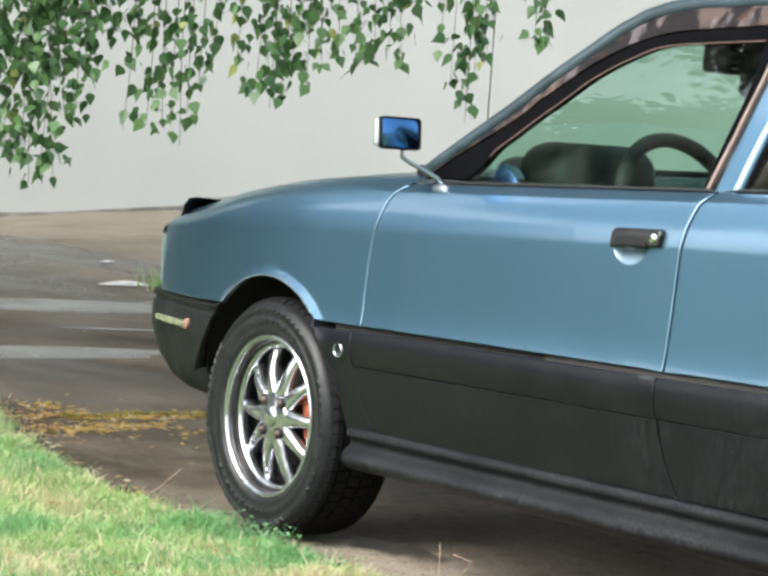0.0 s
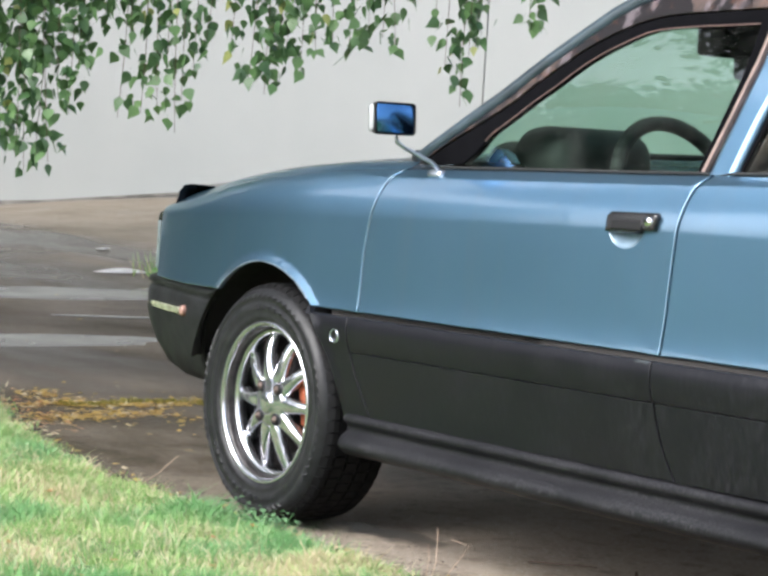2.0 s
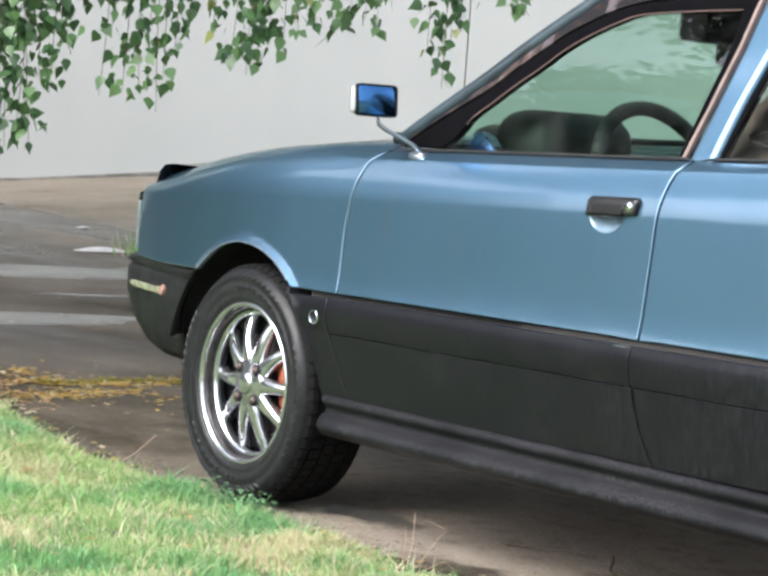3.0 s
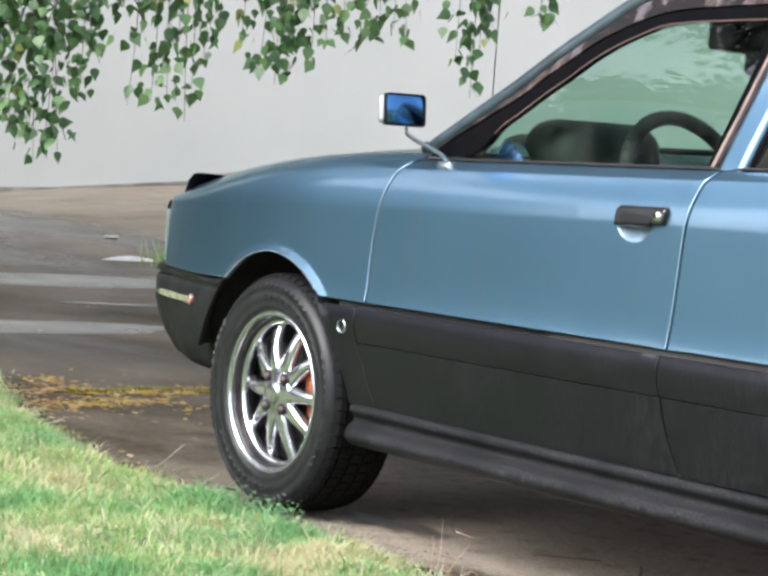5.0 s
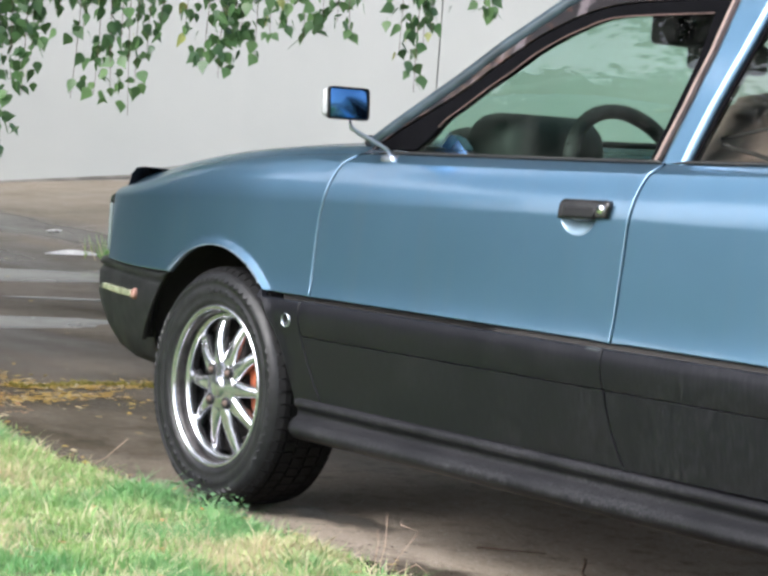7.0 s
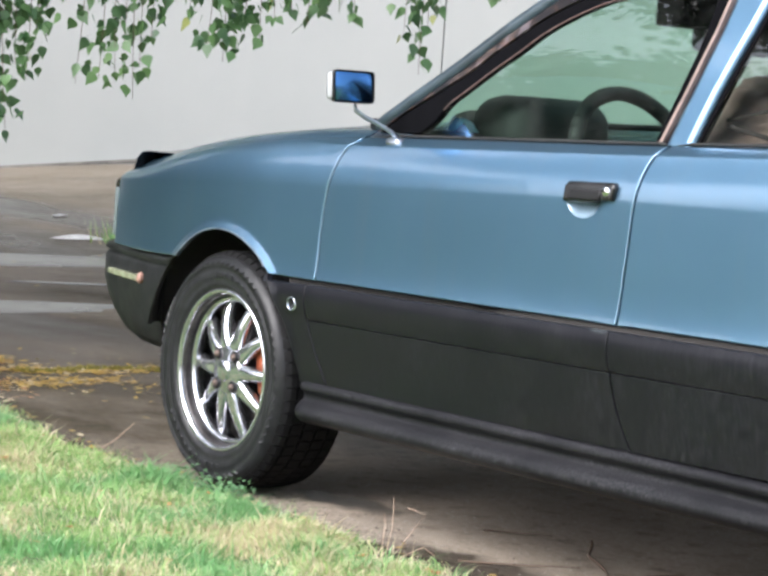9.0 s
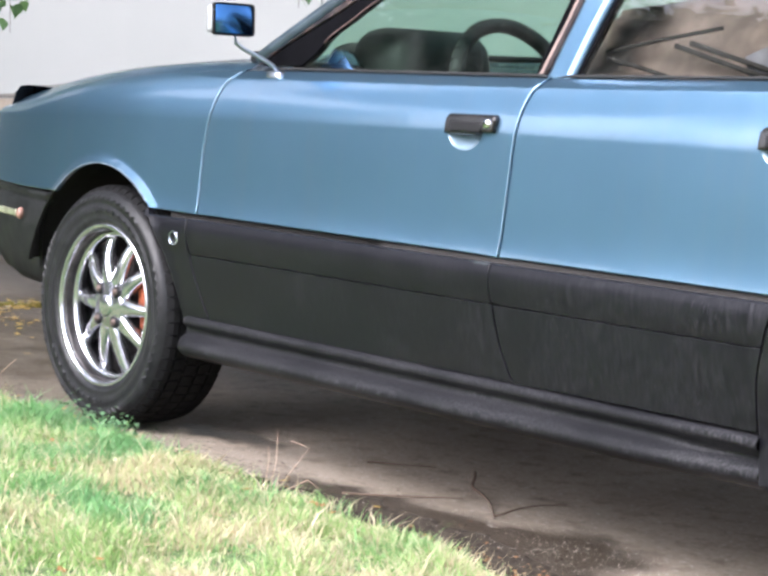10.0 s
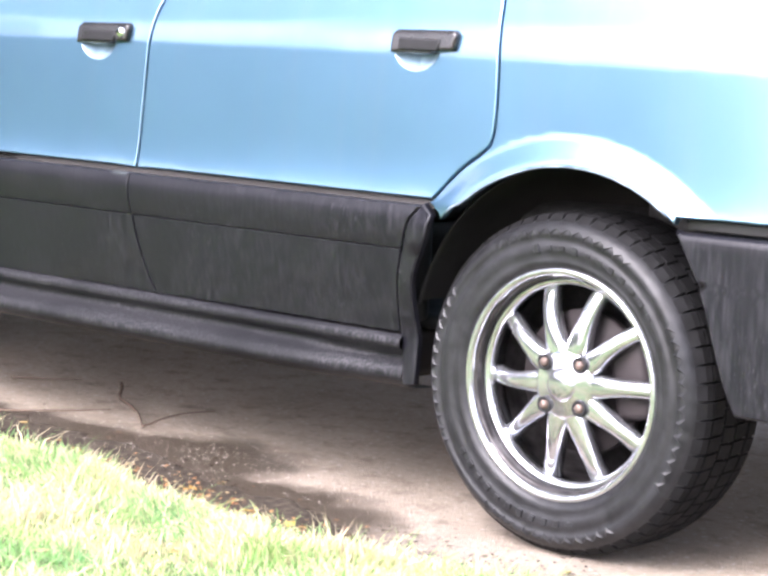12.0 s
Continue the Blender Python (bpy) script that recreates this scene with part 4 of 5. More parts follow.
loft("rear_window", rows, GLASS, car, "green-tinted rear window")
rows = []
for x in bars(2.95, 3.47, 8):
    y0 = soft_side(x, belt(x)) + 0.004
    rows.append([(x, y, belt(x) + 0.02 * (1 - ((y - MID) / (MID - y0)) ** 2)) for y in bars(y0, 2 * MID - y0, 10)])
loft("boot_lid", rows, PAINT, car, "teal-blue boot lid")
bm = bmesh.new()
block(bm, (3.42, 0.10, 0.34), (3.50, 2 * MID - 0.10, 1.02), 0.03)
part("tail_panel", bm, PAINT, car, "teal-blue tail panel")
bm = bmesh.new()
block(bm, (-0.55, 0.33, 0.24), (3.35, 2 * MID - 0.33, 0.50), 0.04)
block(bm, (0.45, 0.07, 0.245), (2.14, 2 * MID - 0.07, 0.34), 0.02)
part("underbody", bm, UNDER, car, "dark underbody")
bm = bmesh.new()
tube(bm, [(0.5, 0.55, 0.20), (1.2, 0.55, 0.19), (1.9, 0.6, 0.19), (2.2, 0.9, 0.22)], 0.03, 8)
block(bm, (0.52, 0.20, 0.20), (0.60, 0.30, 0.25), 0.01)
part("exhaust", bm, UNDER, car, "dark exhaust pipe and jacking points under the floor")

# ---- wheels ----
BOLT = plain("brown rusted bolt", (0.13, 0.095, 0.08), 0.5, 0.4)
def wheel(cx, cy, cz, flip, rusty, turn, steer=0):
    """A ten-spoke alloy wheel. Its outer face looks to -y (or +y when flipped)."""
    base = Matrix.Translation((cx, cy, cz)) @ Matrix.Rotation(radians(steer), 4, "Z") @ Matrix.Rotation(radians(turn), 4, "Y")
    if flip:
        base = base @ Matrix.Rotation(math.pi, 4, "Z")

    def done(name, bm, material, parent, label="", smooth=True):
        bmesh.ops.recalc_face_normals(bm, faces=bm.faces[:])
        bm.transform(base)
        return part(name, bm, material, parent, label, smooth)

    bm = bmesh.new()
    # outer lip, step, barrel
    lathe(bm, [(0.1935, 0.008), (0.1975, 0.002), (0.2030, 0.0), (0.2075, 0.002), (0.2085, 0.007), (0.204, 0.013), (0.204, 0.18), (0.199, 0.18), (0.197, 0.05), (0.195, 0.014)], 72, closed=True)
    hub = done("wheel", bm, ALLOY, car, "silver ten-spoke alloy wheel with a wide lip")
    bm = bmesh.new()
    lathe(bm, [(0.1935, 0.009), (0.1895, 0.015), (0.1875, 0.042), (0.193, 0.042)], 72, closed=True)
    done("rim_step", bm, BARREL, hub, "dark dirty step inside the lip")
    bm = bmesh.new()
    lathe(bm, [(0.1885, 0.038), (0.1885, 0.031), (0.183, 0.031), (0.177, 0.035), (0.175, 0.044), (0.178, 0.058), (0.186, 0.062)], 72, closed=True)
    done("inner_ring", bm, ALLOY, hub, "stepped inner ring of the rim")
    # spokes: slim, curved in section, wider at both ends
    for k in range(10):
        bm = bmesh.new()
        a = radians(3 + 36 * k)
        lean = 0.05 if k % 2 else 0.02
        rows = []
        for t in bars(0, 1, 14):
            r = 0.044 + 0.139 * t
            ang = a + lean * math.sin(math.pi * t) * 0.9
            w = min(0.322 * r, 0.0118 + 0.0150 * (1 - t) ** 2.2 + 0.0065 * t ** 3)
            d = 0.0205 + 0.030 * t ** 2.4
            thick = 0.028
            c, s = math.cos(ang), math.sin(ang)
            row = []
            for u, dd in ((-1, 1.0), (-1, 0.50), (-0.82, 0.20), (-0.45, 0.04), (0.0, 0.0), (0.45, 0.04), (0.82, 0.20), (1, 0.50), (1, 1.0)):
                row.append(bm.verts.new((r * c - u * w * s, d + (dd if dd > 0.4 else dd * (0.25 + 0.75 * t)) * thick, r * s + u * w * c)))
            rows.append(row)
        for p, q in zip(rows, rows[1:]):
            for j in range(9):
                bm.faces.new((p[j], p[(j + 1) % 9], q[(j + 1) % 9], q[j]))
        bm.faces.new(rows[0]), bm.faces.new(rows[-1][::-1])
        done("spoke", bm, ALLOY, hub)
    bm = bmesh.new()
    lathe(bm, [(0.0005, 0.014), (0.030, 0.014), (0.036, 0.017), (0.054, 0.0185), (0.062, 0.022), (0.0665, 0.030), (0.0675, 0.050), (0.0005, 0.050)], 40)
    boss = done("hub_boss", bm, ALLOY, hub, "silver hub boss")
    bm = bmesh.new()
    lathe(bm, [(0.0005, 0.006), (0.022, 0.006), (0.029, 0.011), (0.033, 0.022)], 24)
    done("centre_cap", bm, ALLOY, hub, "domed silver centre cap")
    for k in range(4):
        a = radians(48 + 90 * k)
        bm = bmesh.new()
        lathe(bm, [(0.0005, 0.010), (0.006, 0.010), (0.0092, 0.014), (0.0092, 0.034)], 6)
        bmesh.ops.translate(bm, verts=bm.verts[:], vec=(0.054 * math.cos(a), -0.001, 0.054 * math.sin(a)))
        done("wheel_bolt", bm, BOLT, hub, "dull brownish wheel bolt")
        bm = bmesh.new()
        lathe(bm, [(0.0080, 0.0190), (0.0125, 0.0150), (0.0148, 0.0160), (0.0150, 0.024)], 20)
        bmesh.ops.translate(bm, verts=bm.verts[:], vec=(0.054 * math.cos(a), -0.002, 0.054 * math.sin(a)))
        done("bolt_seat", bm, TRIM, hub, "dark bolt seat")
    bm = bmesh.new()
    lathe(bm, [(0.0005, 0.075), (0.128, 0.075), (0.130, 0.082), (0.130, 0.095), (0.0005, 0.095)], 48)
    done("brake_disc", bm, STEEL, hub, "dull brake disc")
    bm = bmesh.new()
    block(bm, (0.075, 0.058, -0.075), (0.150, 0.125, 0.075), 0.014)
    bmesh.ops.rotate(bm, verts=bm.verts[:], cent=(0, 0, 0), matrix=Matrix.Rotation(radians(-12 - turn), 3, "Y"))
    done("brake_caliper", bm, RUST if rusty else STEEL, hub, "rusty orange brake caliper" if rusty else "dull brake caliper")
    bm = bmesh.new()
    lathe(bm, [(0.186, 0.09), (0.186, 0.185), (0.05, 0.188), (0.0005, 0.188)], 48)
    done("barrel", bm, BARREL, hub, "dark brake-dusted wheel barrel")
    # tyre: sidewall with ridges
    bm = bmesh.new()
    lathe(bm, [(0.200, 0.012), (0.207, 0.004), (0.213, -0.001), (0.222, -0.006), (0.224, -0.0045), (0.235, -0.009), (0.250, -0.012), (0.252, -0.010), (0.265, -0.010), (0.267, -0.012),
               (0.277, -0.008), (0.286, 0.000), (0.293, 0.010), (0.296, 0.022), (0.297, 0.10), (0.296, 0.168), (0.290, 0.186), (0.262, 0.200), (0.215, 0.188), (0.200, 0.176)], 96, closed=True)
    tyre = done("tyre", bm, TYRE, hub, "dusty black tyre")
    # tread: shoulder blocks that wrap onto the sidewall, and rows of blocks with slanted gaps
    bm = bmesh.new()
    n = 60
    for k in range(n):
        for (y0, y1, slant, width) in ((0.006, 0.034, 0.10, 0.86), (0.040, 0.072, 0.35, 0.84), (0.078, 0.112, -0.2, 0.84), (0.118, 0.150, 0.35, 0.84), (0.156, 0.190, -0.10, 0.86)):
            a0 = 2 * math.pi * (k + (0.5 if y0 > 0.05 else 0)) / n
            half = math.pi / n * width
            ring = []
            for y, r in ((y0, 0.2905 if y0 < 0.01 else 0.296), ((y0 + y1) / 2 if y0 < 0.01 else y0, 0.302 if y0 < 0.01 else 0.3045), (y1, 0.305 if y1 < 0.17 else 0.299)):
                sh = slant * (y - y0)
                ring.append([(r * math.cos(a0 + sgn * half + sh), y, r * math.sin(a0 + sgn * half + sh)) for sgn in (-1, 1)])
            top = [[bm.verts.new(p) for p in pr] for pr in ring]
            low = [[bm.verts.new((p[0] * 0.962, p[1] + (0.004 if j == 0 else 0), p[2] * 0.962)) for p in pr] for j, pr in enumerate(ring)]
            for j in range(2):
                bm.faces.new((top[j][0], top[j][1], top[j + 1][1], top[j + 1][0]))
                bm.faces.new((top[j][0], top[j + 1][0], low[j + 1][0], low[j][0]))
                bm.faces.new((top[j][1], low[j][1], low[j + 1][1], top[j + 1][1]))
            bm.faces.new((top[0][0], low[0][0], low[0][1], top[0][1]))
            bm.faces.new((top[2][0], top[2][1], low[2][1], low[2][0]))
    tagged(done("tread", bm, TREAD, tyre, "deep-blocked winter tread", smooth=False), kind="stuff")
    # a ring of raised teeth near the shoulder
    bm = bmesh.new()
    for k in range(72):
        if k % 18 in (7, 8, 9, 10, 11):
            continue
        a0, h = 2 * math.pi * k / 72, math.pi / 72
        tooth = [bm.verts.new((r * math.cos(a0 + q * h), y, r * math.sin(a0 + q * h))) for r, y, q in ((0.279, -0.0082, -0.95), (0.279, -0.0082, 0.95), (0.262, -0.0120, 0.1), (0.271, -0.0140, 0.0))]
        bm.faces.new((tooth[0], tooth[1], tooth[3])), bm.faces.new((tooth[1], tooth[2], tooth[3])), bm.faces.new((tooth[2], tooth[0], tooth[3])), bm.faces.new((tooth[0], tooth[2], tooth[1]))
    tagged(done("shoulder_teeth", bm, TYRE, tyre, "ring of raised teeth on the tyre shoulder", smooth=False), kind="stuff")
    # raised marks on the sidewall: short bars in place of the maker's writing
    bm = bmesh.new()
    rr = random.Random(3)
    for c in (70, 250):
        for k in range(11):
            a = radians(c + (k - 5) * 6.5)
            h = rr.uniform(0.004, 0.008)
            block(bm, (0.244 - h, -0.0135, -0.006), (0.244 + h, -0.008, 0.006), 0.001, Matrix.Rotation(-a, 4, "Y"), 1)
    tagged(done("sidewall_marking", bm, TYRE, tyre, "raised bars on the sidewall", smooth=False), kind="stuff")
    return hub


wheel(0.0, 0.0, HUB, False, True, 4, -1)
wheel(WHEELBASE, 0.0, HUB, False, False, 0)
wheel(0.0, 2 * MID, HUB, True, True, 20, -1)
wheel(WHEELBASE, 2 * MID, HUB, True, False, 50)

# ---- door handles ----
def handle(x, z, door, key):
    """A black pull flap over a round finger recess."""
    y = lambda px, pz: soft_side(px, pz)
    # pressed bowl behind the cut-out in the door skin
    bowl = []
    for k, sink in ((1.04, -0.0015), (0.99, 0.000), (0.94, 0.004), (0.84, 0.011), (0.66, 0.017), (0.40, 0.021), (0.05, 0.022)):
        line = cup_outline(x, z, k)
        line = line + line[:1]
        bowl.append([(px, y(px, pz) + sink, pz + (0.002 if k < 0.5 else 0)) for px, pz in line])
    loft("finger_cup", bowl, CUP, door, "pale shining finger recess")
    out = panel("door_handle", [(x + 0.004, z - 0.014), (x + 0.100, z - 0.012), (x + 0.106, z - 0.006), (x + 0.152, z - 0.004), (x + 0.158, z + 0.028), (x + 0.150, z + 0.034), (x + 0.014, z + 0.029), (x + 0.004, z + 0.020)],
                soft_side, GLOSS_TRIM, door, "black pull handle", gap=0, edge=0.007, depth=0.02, proud=0.014, step=0.008)
    panel("flap", [(x + 0.026, z - 0.008), (x + 0.120, z - 0.006), (x + 0.124, z + 0.016), (x + 0.026, z + 0.014)], soft_side, TRIM, out, "black lift flap", gap=0, edge=0.004, depth=0.01, proud=0.0175, step=0.01)
    if key:
        bm = bmesh.new()
        lathe(bm, [(0.0005, -0.003), (0.008, -0.003), (0.0105, 0.000), (0.011, 0.008)], 18)
        bmesh.ops.recalc_face_normals(bm, faces=bm.faces[:])
        bmesh.ops.translate(bm, verts=bm.verts[:], vec=(x + 0.138, soft_side(x + 0.138, z + 0.014) - 0.016, z + 0.014))
        part("lock", bm, CHROME, out, "shiny lock cylinder")


# paler, greyer blue than the door: sky caught in the recess, put into its colour
CUP = plain("silvery-blue paint paled for caught sky", (0.22, 0.31, 0.39), 0.25, 0.2)
handle(*GRIPS[0], front_door, True)
handle(*GRIPS[1], rear_door, False)

# pale beads added along the shut lines: light and dust caught by door edges
PALE_EDGE = plain("pale edge of worn paint and caught light", (0.14, 0.18, 0.22), 0.35, vary=0.4, scale=40)
for line, shift, door in ((SEAM_A_UP, 0.0012, front_door), (SEAM_B_UP, -0.0030, front_door)):
    bm = bmesh.new()
    tube(bm, [(x + shift, soft_side(x, z) + 0.0006, z) for x, z in line[1:-1]], 0.0006, 6)
    part("door_edge", bm, PALE_EDGE, door, "pale bead for light and dust on the door edge")

# scuffed pale lips of the wheel arches
for cx, cz, r, a0, a1, wing in ((0.0, HUB, 0.3600, 52, 131, fender), (2.575, 0.33, 0.3640, 56, 134, quarter)):
    bm = bmesh.new()
    path = arch(cx, cz, r, a0, a1, 60)
    tube(bm, [(x, soft_side(x, z) + 0.0008, z) for x, z in path], [0.0019 + 0.0010 * noise.noise((k * 0.45, cx, 3.0)) for k in range(61)], 6)
    part("arch_lip", bm, PALE_EDGE, wing, "scuffed pale wheel-arch lip")

# indicator hole ring on the lower wing
bm = bmesh.new()
lathe(bm, [(0.0135, 0.004), (0.0140, -0.001), (0.0162, -0.002), (0.018, 0.003)], 24)
lathe(bm, [(0.0005, 0.008), (0.0122, 0.006)], 24)
bmesh.ops.recalc_face_normals(bm, faces=bm.faces[:])
bmesh.ops.translate(bm, verts=bm.verts[:], vec=(0.369, cladding(0.369, 0.516) - 0.001, 0.516))
part("side_repeater_ring", bm, STALK, skirt, "silver ring where the side repeater sat")

# ---- door mirror on a chrome stalk ----
bm = bmesh.new()
block(bm, (0.608, 0.012, 0.906), (0.662, 0.052, 0.932), 0.011)
foot = part("mirror_foot", bm, STALK, front_door, "chrome mirror foot")
bm = bmesh.new()
tube(bm,
     [(0.640, 0.036, 0.925), (0.630, 0.012, 0.946), (0.618, -0.022, 0.963), (0.608, -0.052, 0.976), (0.602, -0.070, 0.988), (0.600, -0.076, 1.010)], 0.0052, 10)
part("mirror_stalk", bm, STALK, foot, "thin bent chrome stalk")
bm = bmesh.new()
block(bm, (0.596, -0.157, 1.007), (0.618, -0.044, 1.074), 0.012, segments=3)
mirror = part("door_mirror", bm, CREAM, front_door, "door mirror with a grey-white housing on a thin stalk")
bm = bmesh.new()
block(bm, (0.6175, -0.150, 1.003), (0.623, -0.040, 1.077), 0.010, segments=3)
part("mirror_rim", bm, TRIM, mirror, "black mirror rim")
bm = bmesh.new()
block(bm, (0.622, -0.146, 1.007), (0.6255, -0.044, 1.073), 0.0015, segments=1)
part("mirror_glass", bm, MIRROR, mirror, "blue-tinted mirror glass")
for m in (mirror,):
    turn = Matrix.Translation((0.60, -0.10, 1.04)) @ Matrix.Rotation(radians(-2.5), 4, "Z") @ Matrix.Rotation(radians(-5), 4, "Y") @ Matrix.Translation((-0.60, 0.10, -1.04))
    m.matrix_basis = turn

# ---- inside the car ----
bm = bmesh.new()
block(bm, (0.62, 0.14, 0.62), (0.98, 2 * MID - 0.14, 0.955), 0.05, segments=3)
block(bm, (0.69, 0.17, 0.86), (0.915, 0.47, 1.048), 0.07, segments=4)
block(bm, (0.61, 0.17, 0.86), (0.76, 0.52, 1.008), 0.05, segments=3)
part("dashboard", bm, INSIDE, car, "dark grey dashboard with a raised binnacle")
bm = bmesh.new()
ring = []
for k in range(40):
    a = 2 * math.pi * k / 40
    ring.append((0, 0.180 * math.cos(a), 0.180 * math.sin(a)))
for k in range(40):
    tube(bm, [ring[k], ring[(k + 1) % 40]], 0.018, 8, caps=False)
for a in (0, 180, 270):
    tube(bm, [(0.02, 0.03 * math.cos(radians(a)), 0.03 * math.sin(radians(a))), (0, 0.180 * math.cos(radians(a)), 0.180 * math.sin(radians(a)))], [0.022, 0.012], 8)
block(bm, (-0.03, -0.06, -0.05), (0.03, 0.06, 0.05), 0.02)
bm.transform(Matrix.Translation((1.03, 0.42, 0.905)) @ Matrix.Rotation(radians(-24), 4, "Y"))
part("steering_wheel", bm, INSIDE, car, "black steering wheel")
bm = bmesh.new()
block(bm, (-0.011, 0.325, 1.222), (0.011, 0.66, 1.345), 0.010, segments=2)
bm.transform(Matrix.Translation((1.16, 0, 0)))
part("sun_visor", bm, FRAME, car, "dark grey sun visor folded down")
bm = bmesh.new()
block(bm, (1.13, 0.455, 1.175), (1.165, 0.70, 1.245), 0.016, segments=3)
tube(bm, [(1.15, 0.68, 1.23), (1.13, 0.70, 1.30), (1.10, 0.72, 1.34)], 0.007, 8)
part("inside_mirror", bm, FRAME, car, "dark inside mirror")
for y in (0.42, 1.19):
    bm = bmesh.new()
    block(bm, (1.30, y - 0.25, 0.40), (1.80, y + 0.25, 0.58), 0.06, segments=3)
    block(bm, (1.78, y - 0.24, 0.50), (1.92, y + 0.24, 1.08), 0.06, Matrix.Translation((0.0, 0, 0)), 3)
    seat = part("front_seat", bm, CLOTH, car, "grey cloth front seat")
    bm = bmesh.new()
    block(bm, (1.88, y - 0.13, 1.11), (1.97, y + 0.13, 1.27), 0.035, segments=3)
    tube(bm, [(1.90, y - 0.06, 1.04), (1.92, y - 0.06, 1.14)], 0.007, 6)
    tube(bm, [(1.90, y + 0.06, 1.04), (1.92, y + 0.06, 1.14)], 0.007, 6)
    part("headrest", bm, CLOTH, seat, "grey cloth headrest")
bm = bmesh.new()
block(bm, (2.25, 0.20, 0.42), (2.62, 2 * MID - 0.20, 0.60), 0.06, segments=3)
block(bm, (2.55, 0.20, 0.5), (2.72, 2 * MID - 0.20, 1.02), 0.06, segments=3)
part("rear_seat", bm, CLOTH, car, "grey cloth rear bench")
for f in (0, 1):
    bm = bmesh.new()
    ya, yb = (0.065, 0.10) if not f else (2 * MID - 0.10, 2 * MID - 0.065)
    block(bm, (0.70, ya, 0.36), (2.17, yb, 0.945), 0.015)
    part("door_lining", bm, INSIDE, car, "dark grey door lining")
bm = bmesh.new()
block(bm, (0.5, 0.12, 0.34), (2.6, 2 * MID - 0.12, 0.37), 0.01)
part("cabin_floor", bm, INSIDE, car, "dark cabin carpet")
bm = bmesh.new()
rows = []
for i, u in enumerate(bars(0, 1, 8)):
    rows.append([(0.665 + 0.085 * u + 0.01 * math.sin(9 * v), 0.15 + 0.12 * v, 0.957 + 0.032 * math.sin(math.pi * u) * (0.8 + 0.2 * math.sin(5 * v + 4 * u))) for v in bars(0, 1, 8)])
bm.free()
cloth = loft("cloth", rows, BLUE_CLOTH, None, thick=0.004)
tagged(cloth, "crumpled light blue cloth on the dashboard", "cloth")

# beige sheet, dark bars and grey panel added as the rear window's reflections
rows = []
for u in bars(0, 1, 26):
    row = []
    for v in bars(0, 1, 14):
        x = 1.49 + 0.82 * u
        y = 0.135 + 0.13 * v + 0.012 * noise.noise((x * 7, v * 5, 1.0)) + 0.008 * math.sin(22 * x + 14 * v)
        z = 0.93 + 0.17 * v ** 0.8 + 0.05 * math.sin(2.6 * u + 0.2) + 0.02 * noise.noise((x * 5, v * 4, 2.0))
        row.append((x, y, z))
    rows.append(row)
sheet = loft("reflection_sheet", rows, SHEET, None, thick=0.003)
tagged(sheet, "crumpled grey-beige sheet added for the rear window's reflection", "sheet")
for path, r in ([[(1.79, 0.118, 1.045), (1.92, 0.112, 1.018), (2.05, 0.106, 0.992)], 0.0055], [[(1.83, 0.118, 1.052), (1.95, 0.112, 1.028), (2.08, 0.106, 1.002)], 0.0055],
                [[(1.60, 0.122, 1.024), (1.74, 0.124, 1.054), (1.90, 0.126, 1.084)], 0.0045], [[(2.03, 0.122, 1.100), (2.10, 0.118, 1.072), (2.17, 0.114, 1.042)], 0.006],
                [[(1.61, 0.116, 1.012), (1.70, 0.116, 0.998), (1.78, 0.116, 0.982)], 0.005]):
    bm = bmesh.new()
    tube(bm, path, r, 6)
    tagged(part("batten", bm, UNDER), "thin dark bar added for a line reflected in the rear window", "batten", group="battens in the car")
bm = bmesh.new()
block(bm, (-0.075, -0.004, -0.026), (0.075, 0.004, 0.026), 0.002, Matrix.Translation((2.045, 0.124, 1.036)) @ Matrix.Rotation(radians(-22), 4, "Y"), 1)
tagged(part("board", bm, plain("grey reflection panel", (0.15, 0.15, 0.17), 0.7, vary=0.25)), "small grey panel added for a patch reflected in the rear window", "board")

# ---- birch tree: trunk beyond the yard's edge, boughs overhead, hanging twigs with leaves ----
tree = thing("birch_tree", (-4.9, 0.7, 0), "birch tree with long hanging twigs of green leaves", "tree")
bm = bmesh.new()
tube(bm, [(-4.9, 0.7, -0.05), (-4.88, 0.7, 0.6), (-4.82, 0.72, 1.8), (-4.72, 0.75, 3.2), (-4.5, 0.8, 4.8), (-4.3, 0.9, 6.4), (-4.2, 1.0, 7.6)], [0.17, 0.14, 0.125, 0.11, 0.085, 0.05, 0.02], 14)
trunk = part("trunk", bm, plain("white birch bark", (0.55, 0.53, 0.48), 0.8, vary=0.45, scale=9, bump=0.4), tree, "white birch trunk")
BOUGHS = [[(-4.76, 0.74, 2.7), (-3.8, 0.3, 3.25), (-2.9, 0.35, 3.25), (-2.25, 0.75, 2.85), (-1.95, 1.10, 2.45)],
          [(-4.71, 0.75, 3.3), (-3.5, 0.9, 3.9), (-2.4, 1.2, 3.8), (-1.7, 1.65, 3.2), (-1.3, 2.0, 2.65)],
          [(-4.79, 0.73, 2.3), (-3.9, 0.1, 2.75), (-3.1, 0.15, 2.75), (-2.5, 0.4, 2.45), (-2.25, 0.62, 2.2)]]
for pts in BOUGHS:
    bm = bmesh.new()
    tube(bm, pts, [0.05, 0.04, 0.028, 0.018, 0.008], 8)
    part("bough", bm, BARK, tree, "thin brown bough")


